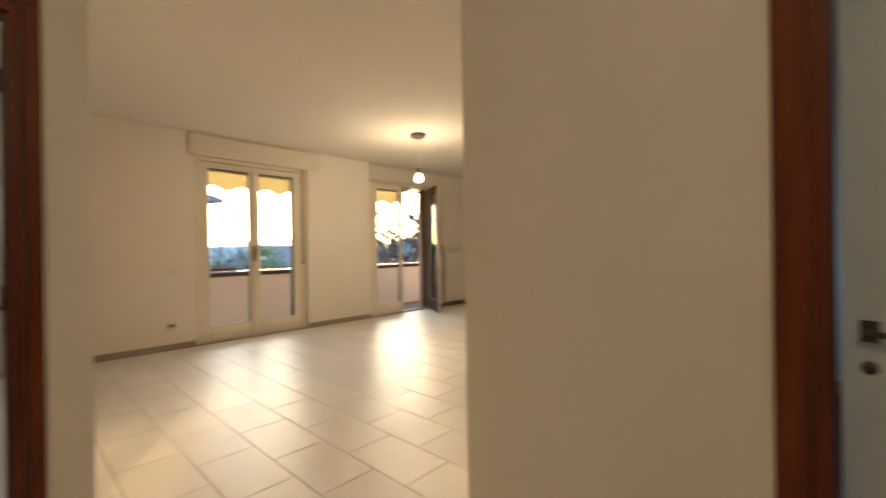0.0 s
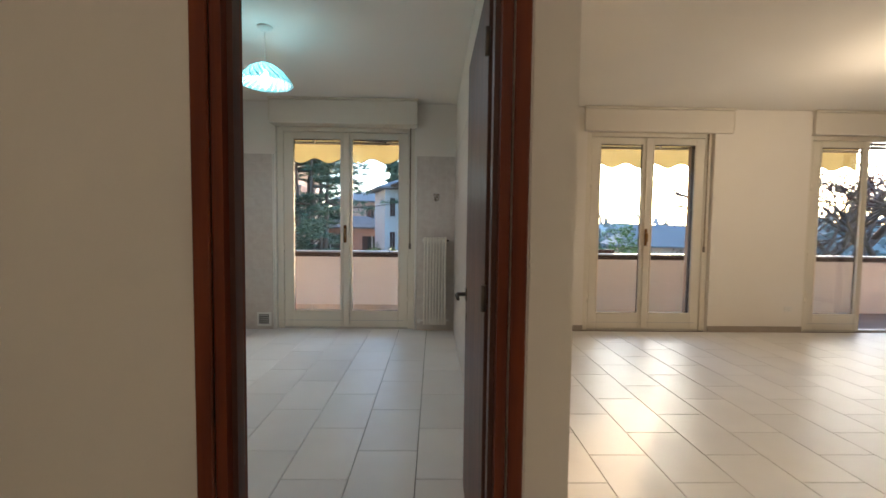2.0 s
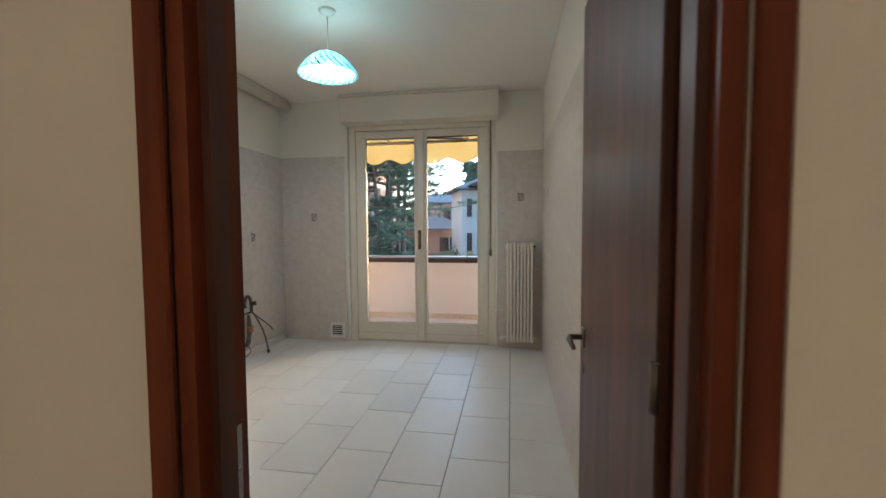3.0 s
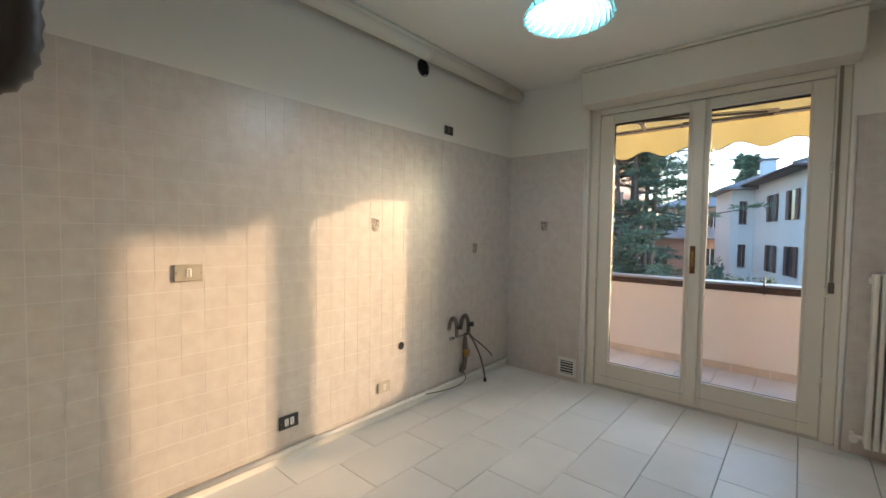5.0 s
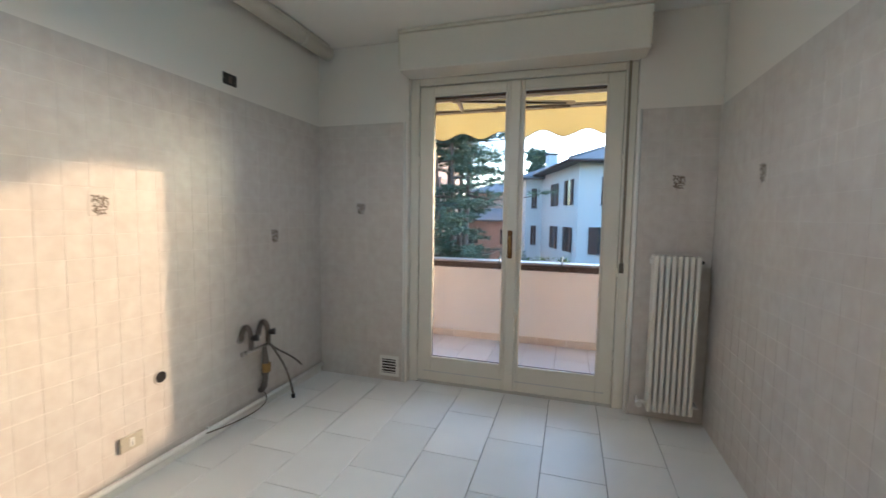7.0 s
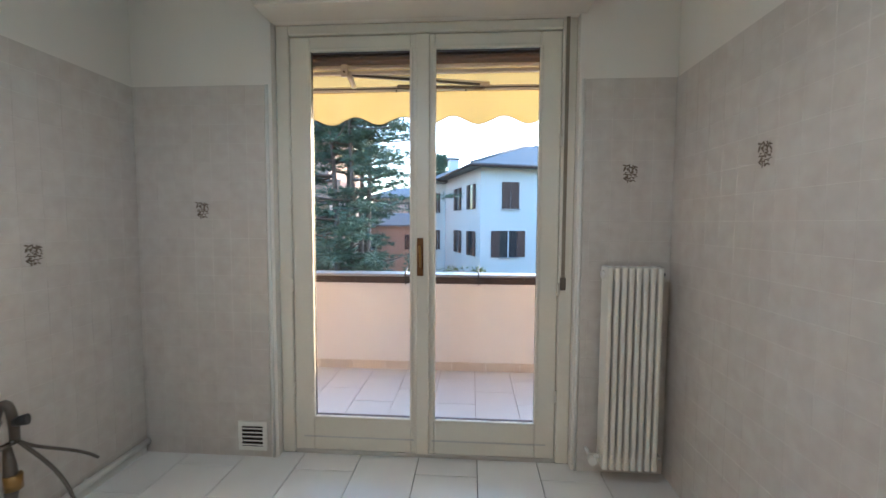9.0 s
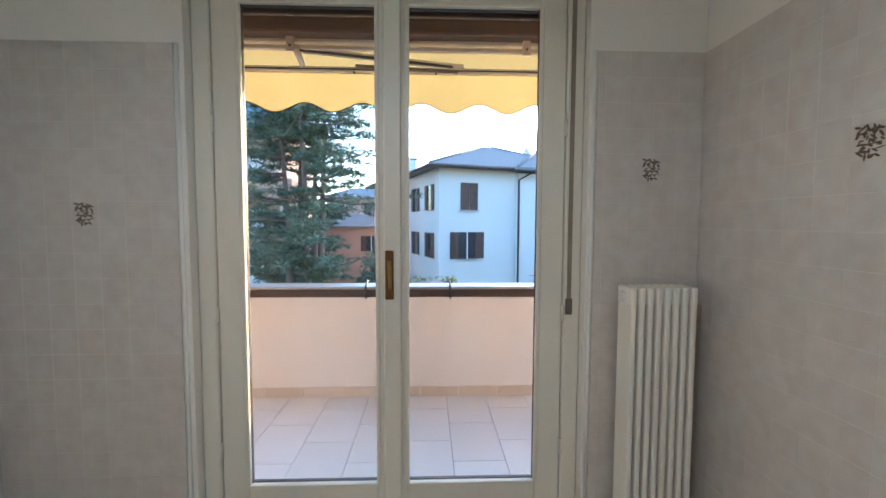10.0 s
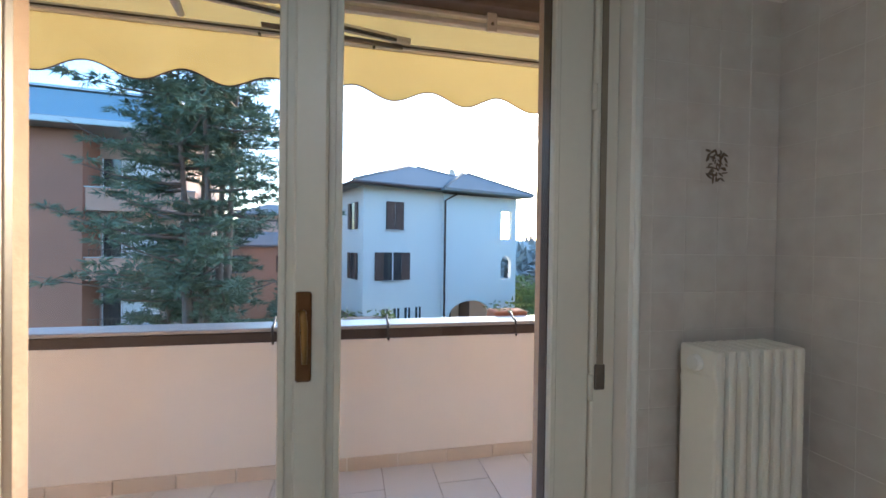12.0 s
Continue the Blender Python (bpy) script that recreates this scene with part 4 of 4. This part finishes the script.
# the red-brown apartment block
A = thing("apartment_block", (-9.4, 19.6, GZ), "red-brown apartment block with terracotta balconies", "building", turn=6)
part("wall", B(-16, 0, 0, 14, 0, zb + 6.0), ORANGEWALL, A)
part("wall", B(0.0, 3.2, 1.6, 14, 0, zb + 6.0), PINKWALL, A, "paler wall behind the balconies")
part("roof", B(-16.8, 4.2, -1.0, 14.8, zb + 6.02, zb + 6.3, bevel=0.03), COPETOP, A, "pale flat roof edge")
part("roof_fascia", B(-16.4, 3.6, -0.5, 14.4, zb + 6.32, zb + 7.5, bevel=0.05), SKYROOF, A, "metal roof band with the reflected sky's blue in its colour")
part("roof_edge", B(-16.5, 3.7, -0.6, 14.5, zb + 7.52, zb + 7.62), COPETOP, A)
for zf in (-2.95, 0.0, 2.95):
    z = zb + zf - 0.15
    bl = part("balcony", B(0.3, 4.3, -0.5, 1.59, z - 0.2, z), BALCWALL, A)
    bm = box(bmesh.new(), 0.3, 4.3, -0.5, -0.38, z + 0.002, z + 0.75)
    box(bm, 4.18, 4.3, -0.379, 1.59, z + 0.002, z + 0.75)
    part("balcony_front", bm, BALCWALL, bl)
    part("coping", B(0.26, 4.34, -0.54, -0.34, z + 0.752, z + 0.80), COPETOP, bl)
    for i in range(14):
        part("baluster", tube(bmesh.new(), [(0.4 + i * 0.16, -0.44, z + 0.8), (0.4 + i * 0.16, -0.44, z + 1.12)], 0.012, 5), OLDMETAL, bl)
    part("rail", tube(bmesh.new(), [(0.35, -0.44, z + 1.12), (2.55, -0.44, z + 1.12)], 0.016, 6), OLDMETAL, bl)
    w = part("window", B(0.15, 2.4, 1.52, 1.598, z + 0.05, z + 2.3), DARKGLASS, A)
    part("roller_blind", B(0.95, 2.38, 1.48, 1.518, z + (0.05 if zf < 0 else 0.5), z + 2.28), WHITEDOOR, w, "white blind half down")
    for xw in (0.13, 0.88, 2.36):
        part("frame", B(xw, xw + 0.06, 1.46, 1.479, z + 0.05, z + 2.3), WHITEDOOR, w)

# houses further back
def far_house(at, turn, wx, wy, h, rh, wallmat, label, rows=2):
    f = thing("far_house", at, label, "house", "houses further back", turn=turn)
    part("wall", B(0, wx, 0, wy, 0, h), wallmat, f)
    part("roof", hip_roof(bmesh.new(), 0, wx, 0, wy, h + 0.01, rh, 0.6, wx * 0.25), ROOF, f)
    for rrow in range(rows):
        for c in range(max(2, int(wx / 3))):
            x = 0.9 + c * (wx - 2.2) / max(1, int(wx / 3) - 1 or 1)
            house_window(f, x, x + 0.9, 0.0, h - 2.0 - rrow * 2.9, h - 0.7 - rrow * 2.9, "open")
    return f


far_house((-9.5, 45.0, GZ), 4, 9.5, 8, 8.7, 1.5, PINKWALL, "pink rendered house with grey roof behind trees")
far_house((-8.2, 33.5, GZ), 4, 6.0, 5, 5.6, 1.2, BALCWALL, "low terracotta house with grey pitched roof", 1)
far_house((21, 36, GZ), -15, 9, 8, 4.1, 2.2, PINKWALL, "distant house roof among gardens")
far_house((46, 84, GZ - 9), -30, 10, 9, 6, 2.4, WHITEWALL, "distant pale house among gardens")
far_house((60, 60, GZ - 5), -30, 12, 9, 6, 2.4, WHITEWALL, "distant pale house among gardens")


def pine(at, height, spread, seed, trunks, clumps, label, bare=0.25, leafmat=None, size=0.16, per=26, sprays=14, thin=0.14, taper=0.62, girth=0.24, flat=0.55):
    t = thing("tree", at, label, "tree")
    rnd = random.Random(seed)
    bm_l = bmesh.new()
    bm_t = bmesh.new()
    stems = []
    for i in range(trunks):
        a = 2 * math.pi * i / trunks + rnd.uniform(-0.4, 0.4)
        lean = (0.10 + 0.06 * rnd.random()) * spread if trunks > 1 else 0.02 * spread
        hh = height * rnd.uniform(0.86, 1.0)
        base = Vector((math.cos(a), math.sin(a), 0)) * 0.18
        pts = [base + Vector((math.cos(a), math.sin(a), 0)) * lean * (f ** 1.3) * 2.2 + Vector((0.12 * math.sin(5 * f + i), 0.12 * math.cos(4 * f + i), f * hh)) for f in (q / 9 for q in range(10))]
        tube(bm_t, pts, [max(0.03, girth * height / 12 * (1 - 0.9 * q / 9)) for q in range(10)], 9)
        stems.append((pts, hh))
    part("trunk", bm_t, BARK, t)
    bm_b = bmesh.new()
    limbs = max(8, clumps // 14)
    for i in range(limbs):
        pts, hh = stems[i % trunks]
        f = bare + (1 - bare) * rnd.random() ** 0.85
        q = min(8, int(f * 9))
        p0 = pts[q].lerp(pts[q + 1], f * 9 - q)
        a = rnd.uniform(0, 2 * math.pi)
        shape = (1.0 - taper * ((f - bare) / (1 - bare)) ** 1.6) * (0.65 + 0.35 * min(1, (f - bare) / 0.15 + 0.4))
        ln = spread * shape * rnd.uniform(0.5, 1.05)
        d = Vector((math.cos(a), math.sin(a), rnd.uniform(-0.08, 0.30)))
        p3 = p0 + d * ln
        mid = p0 + d * ln * 0.5 + Vector((0, 0, -0.10 * ln))
        path_ = bez(p0, p0.lerp(mid, 0.6), mid, p3, 6)
        tube(bm_b, path_, [max(0.012, 0.055 * (1 - 0.85 * k_ / 5)) for k_ in range(6)], 5)
        for _ in range(sprays):
            u = rnd.uniform(0.25, 1.05)
            k_ = min(4, int(u * 5))
            c = path_[k_].lerp(path_[k_ + 1], min(1.1, u * 5 - k_)) + Vector((rnd.gauss(0, 0.24), rnd.gauss(0, 0.24), rnd.gauss(0.05, 0.13))) * (spread / 3)
            leaf_cluster(bm_l, c, rnd.uniform(0.16, 0.32) * (spread / 3.2), per, size, rnd, flat, thin)
    for pts, hh in stems:
        for _ in range(max(6, clumps // 45)):
            f = rnd.uniform(0.72, 1.03)
            q = min(8, int(f * 9))
            c = pts[q].lerp(pts[q + 1], f * 9 - q) + Vector((rnd.gauss(0, 1), rnd.gauss(0, 1), rnd.gauss(0, 0.3))) * spread * 0.30 * (1.12 - f) * 2.2
            leaf_cluster(bm_l, c, rnd.uniform(0.2, 0.36) * (spread / 3.2), per, size, rnd, flat, thin)
    part("limb", bm_b, BARK, t)
    part("crown", bm_l, leafmat or NEEDLE, t, "dark needles in layered clumps")
    return t


pine((-2.45, 12.6, GZ), 12.6, 3.3, 11, 6, 1500, "tall dark pine with several bare trunks", bare=0.25, size=0.13, per=80, sprays=8, thin=0.15, taper=0.3, girth=0.16, flat=0.42)
pine((-4.6, 15.0, GZ), 6.6, 2.0, 12, 1, 500, "smaller conifer beside the tall pine", bare=0.05, size=0.12, per=40, thin=0.2)
pine((-1.2, 38.0, GZ), 12.6, 2.6, 13, 1, 500, "dark conifer behind the white house", bare=0.15, size=0.3, per=40, thin=0.2)


def bare_tree(at, seed, label):
    """A leaning trunk that forks again and again, with a few reddish leaves on the twigs."""
    t = thing("tree", at, label, "tree")
    rnd = random.Random(seed)
    bm_t, bm_b, bm_l = bmesh.new(), bmesh.new(), bmesh.new()

    def grow(p, d, length, radius, level):
        bend = Vector((rnd.gauss(0, 0.16), rnd.gauss(0, 0.16), rnd.gauss(0, 0.10)))
        q = p + (d + bend).normalized() * length
        m_ = p.lerp(q, 0.5) + bend * length * 0.25
        tube(bm_t if level == 0 else bm_b, [p, m_, q], [radius, radius * 0.85, radius * 0.68], 8 if level == 0 else 5)
        if level >= 5:
            leaf_cluster(bm_l, q, 0.22, 5, 0.09, rnd, 0.7)
            return
        for i in range(6 if level == 0 else 3):
            turn = rnd.uniform(0, 2 * math.pi) if level else 2 * math.pi * i / 6 + rnd.uniform(-0.3, 0.3)
            out = Vector((math.cos(turn), math.sin(turn), rnd.uniform(-0.15, 0.55)))
            start = p.lerp(q, 1.0 if i == 0 else rnd.uniform(0.55, 1.0))
            grow(start, (d * 0.75 + out * (0.85 if level else 1.0)).normalized(), length * (rnd.uniform(0.45, 0.6) if level == 0 else rnd.uniform(0.62, 0.82)), radius * 0.62, level + 1)

    grow(Vector((0, 0, 0)), Vector((-0.12, 0, 1)), 4.3, 0.26, 0)
    part("trunk", bm_t, BARK, t)
    part("limb", bm_b, BARK, t, "bare spreading limb")
    part("crown", bm_l, REDLEAF, t, "sparse reddish leaves")
    return t


bare_tree((16.5, 8.2, GZ), 21, "sparse reddish tree with bare spreading branches")


def bush(at, r, h, seed, label, mat=None, size=0.14):
    t = thing("bush", at, label, "bush")
    rnd = random.Random(seed)
    bm = bmesh.new()
    for _ in range(int(130 * max(1, r))):
        a, q = rnd.uniform(0, 2 * math.pi), math.sqrt(rnd.random())
        z = h * (1 - 0.6 * q * q) * rnd.uniform(0.45, 1.0)
        leaf_cluster(bm, (r * q * math.cos(a), r * q * math.sin(a), z), 0.35 * max(0.6, r / 2), 26, size, rnd, 0.8)
    part("foliage", bm, mat or LEAF, t)
    part("stem", tube(bmesh.new(), [(0, 0, -0.05), (0.05, 0, h * 0.5), (0, 0.1, h * 0.8)], [0.12, 0.08, 0.03], 7), BARK, t)


bush((-1.5, 24.0, GZ), 1.3, 4.7, 31, "round clipped green bush before a house", NEEDLE)
bush((13.6, 26.0, GZ), 1.5, 4.0, 32, "green hedge beside the white house")
bush((14.0, 20.0, GZ), 2.2, 6.2, 33, "green rounded bush in a garden below")
bush((19.0, 30.0, GZ), 3.0, 3.6, 34, "broad garden shrub below the balcony", NEEDLE)
bush((15.5, 10.0, GZ), 2.4, 5.0, 35, "reddish shrub below the balcony", REDLEAF)
bush((17.0, 22.0, GZ), 2.6, 4.0, 36, "broad green shrub in a garden below")

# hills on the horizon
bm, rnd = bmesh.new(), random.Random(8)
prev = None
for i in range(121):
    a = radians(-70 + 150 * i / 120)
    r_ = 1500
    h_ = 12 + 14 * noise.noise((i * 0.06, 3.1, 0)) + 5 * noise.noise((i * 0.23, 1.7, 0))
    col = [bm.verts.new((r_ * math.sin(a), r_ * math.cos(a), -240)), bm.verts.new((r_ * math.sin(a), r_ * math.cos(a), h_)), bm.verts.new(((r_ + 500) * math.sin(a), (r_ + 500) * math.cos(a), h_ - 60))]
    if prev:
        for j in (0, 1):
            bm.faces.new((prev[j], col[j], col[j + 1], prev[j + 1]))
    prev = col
tagged(part("backdrop", bm, HILL), "low hills on the horizon with haze in their colour", "hills", kind="structure")

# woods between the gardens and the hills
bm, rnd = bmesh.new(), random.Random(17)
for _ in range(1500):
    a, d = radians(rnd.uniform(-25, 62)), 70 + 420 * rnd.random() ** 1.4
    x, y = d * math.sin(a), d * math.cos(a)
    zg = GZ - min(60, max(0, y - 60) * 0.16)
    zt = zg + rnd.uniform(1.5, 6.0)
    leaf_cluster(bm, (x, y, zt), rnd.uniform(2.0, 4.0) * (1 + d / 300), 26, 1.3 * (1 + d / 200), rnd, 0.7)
tagged(part("far_woods", bm, WOODS), "woods and gardens in the valley with haze in their colour", "woods", kind="stuff")

# ---- tiles, piece by piece ----
MESHES = {}


def piece(parent, name, mat, size, centre, normal, bevel=0.0015):
    """A tile of (w, h) with thickness, its face at the normal's side; shares mesh data by size."""
    key = (name, mat.name, tuple(round(s, 3) for s in size), normal)
    if key not in MESHES:
        bm = bmesh.new()
        a, b, th = size[0] / 2, size[1] / 2, size[2]
        lo = [(-a, -b), (a, -b), (a, b), (-a, b)]
        hi = [(-a + bevel, -b + bevel), (a - bevel, -b + bevel), (a - bevel, b - bevel), (-a + bevel, b - bevel)]
        def at(u, v_, n_):
            return {"z": (u, v_, n_), "x": (n_, u, v_), "-x": (-n_, u, v_), "-y": (u, -n_, v_)}[normal]
        r0 = [bm.verts.new(at(u, v_, 0)) for u, v_ in lo]
        r1 = [bm.verts.new(at(u, v_, th - bevel)) for u, v_ in lo]
        r2 = [bm.verts.new(at(u, v_, th)) for u, v_ in hi]
        for i in range(4):
            j = (i + 1) % 4
            bm.faces.new((r0[i], r0[j], r1[j], r1[i]))
            bm.faces.new((r1[i], r1[j], r2[j], r2[i]))
        bm.faces.new(r2)
        bmesh.ops.recalc_face_normals(bm, faces=bm.faces)
        me = bpy.data.meshes.new(name)
        bm.to_mesh(me)
        bm.free()
        me.materials.append(mat)
        MESHES[key] = me
    ob = new(name, MESHES[key])
    ob.parent = parent
    ob.location = centre
    return ob


def floor_tiles(parent, regions, mat, z, px=0.333, py=0.524, ox=0.60, oy=-0.37, gap=0.004, deep=0.0075):
    for x0, x1, y0, y1 in regions:
        for i in range(math.floor((x0 - ox) / px), math.ceil((x1 - ox) / px)):
            a, b = max(x0, ox + i * px), min(x1, ox + (i + 1) * px)
            off = oy + (0 if i % 2 == 0 else py / 2)
            for j in range(math.floor((y0 - off) / py), math.ceil((y1 - off) / py)):
                c, d = max(y0, off + j * py), min(y1, off + (j + 1) * py)
                if b - a > 0.02 and d - c > 0.02:
                    piece(parent, "tile", mat, (b - a - gap, d - c - gap, deep), ((a + b) / 2, (c + d) / 2, z - deep), "z")


floor_tiles(floor_k, [(0.0, XP0, YK, 0.058)], FLOORTILE, 0.0)
floor_tiles(floor_k, [(2.10, 2.877, YH, YK)], FLOORTILE, 0.0)
floor_tiles(floor_l, [(XP1, XR, YB, 0.0), (XH, XP1, YE + 1.2, YH), (XP1, XB, YE + 1.2, YB)], FLOORTILE, 0.0, 0.325, 0.505, 3.55, -2.77)
floor_tiles(balcony, [(-0.9, 4.2, 0.345, 1.79)], BALCTILE, BZ, 0.333, 0.50, 0.60, 1.29)
for i in range(16):
    piece(balcony, "skirting_tile", SKIRTTILE, (0.327, 0.085, 0.012), (-0.9 + 0.333 * i + 0.11, 1.7995, BZ + 0.04), "-y")

PITCH, ROWS = 0.1043, 20


def wall_tiles(parent, u0, u1, at, normal, near, skip=None):
    """10 cm tiles from the floor up; those with near(u, z) are single pieces, the rest one joined part."""
    bm = bmesh.new()
    n = math.ceil((u1 - u0) / PITCH - 0.15)
    count = 0
    for i in range(n):
        a, b = u1 - (i + 1) * PITCH, u1 - i * PITCH
        a = max(a, u0)
        for j in range(ROWS):
            c, d = j * PITCH, (j + 1) * PITCH
            u, z = (a + b) / 2, (c + d) / 2
            size = (b - a - 0.0016, PITCH - 0.0016)
            if near(u, z) and count < 300:
                count += 1
                centre = {"x": (at, u, z), "-x": (at, u, z), "-y": (u, at, z)}[normal]
                piece(parent, "tile", WALLTILE, (*size, TT), centre, normal, 0.0008)
            else:
                hu, hz, e = size[0] / 2, size[1] / 2, 0.0008
                def pt(p, q, m_):
                    return {"x": (at + m_, u + p, z + q), "-x": (at - m_, u + p, z + q), "-y": (u + p, at - m_, z + q)}[normal]
                r0 = [bm.verts.new(pt(p, q, 0)) for p, q in ((-hu, -hz), (hu, -hz), (hu, hz), (-hu, hz))]
                r2 = [bm.verts.new(pt(p, q, TT)) for p, q in ((-hu + e, -hz + e), (hu - e, -hz + e), (hu - e, hz - e), (-hu + e, hz - e))]
                for k_ in range(4):
                    bm.faces.new((r0[k_], r0[(k_ + 1) % 4], r2[(k_ + 1) % 4], r2[k_]))
                bm.faces.new(r2)
    if len(bm.verts):
        tagged(part("tiles", bm, WALLTILE_J, parent), kind="stuff")
    else:
        bm.free()
    g_ = {"x": (at + 0.0005, at + 0.005, u0, u1), "-x": (at - 0.005, at - 0.0005, u0, u1), "-y": (u0, u1, at - 0.005, at - 0.0005)}[normal]
    part("grout", B(*g_, 0.0, ROWS * PITCH), GROUT, parent)


wall_n = bpy.data.objects["wall_north"]
wall_tiles(wall_west, YK, 0.0, 0.0, "x", lambda u, z: u > -2.0 and 0.25 < z < 1.9)
wall_tiles(wall_east, YK, 0.0, XP0, "-x", lambda u, z: u > -1.75)
wall_tiles(wall_n, 0.008, 0.76, 0.0, "-y", lambda u, z: True)
wall_tiles(wall_n, 2.47, 2.922, 0.0, "-y", lambda u, z: True)
bm = bmesh.new()
for x in (0.775, 2.46):
    tube(bm, [(x, -0.004, 0.0), (x, -0.004, 2.085)], 0.0085, 8)
structure("trim_tile_edge", bm, WHITEPL, "white rounded edge trim of the tiling", "trim")


def motif(at, turn):
    """A decorated tile: a painted sprig of leaves and berries."""
    d = thing("decor_tile", at, "pale tile printed with a small brown sprig", "tile", "decorated tiles", turn=turn)
    part("glaze", B(-0.05, 0.05, -0.0018, -0.0002, -0.05, 0.05, bevel=0.0008), WALLTILE, d)
    rnd = random.Random(5)
    bm = bmesh.new()
    for i in range(42):
        cx, cz = (i % 6 - 2.5) * 0.0105 + rnd.uniform(-0.006, 0.006), (i // 6 - 3) * 0.0115 + rnd.uniform(-0.006, 0.006)
        a, ln, wd = rnd.uniform(0, math.pi), rnd.uniform(0.006, 0.014), rnd.uniform(0.002, 0.0045)
        ring = []
        for k_ in range(8):
            t_ = 2 * math.pi * k_ / 8
            p, q = ln * math.cos(t_), wd * math.sin(t_)
            ring.append(bm.verts.new((cx + p * math.cos(a) - q * math.sin(a), -0.0021 - 0.00005 * i, cz + p * math.sin(a) + q * math.cos(a))))
        bm.faces.new(ring)
    part("print", bm, DECOR, d, "brown leaf print")


for at, turn in (((0.394, -TT, 1.41), 0), ((2.705, -TT, 1.605), 0), ((TT, -0.575, 1.20), 90), ((TT, -1.732, 1.385), 90), ((XP0 - TT, -0.676, 1.594), -90)):
    motif(at, turn)
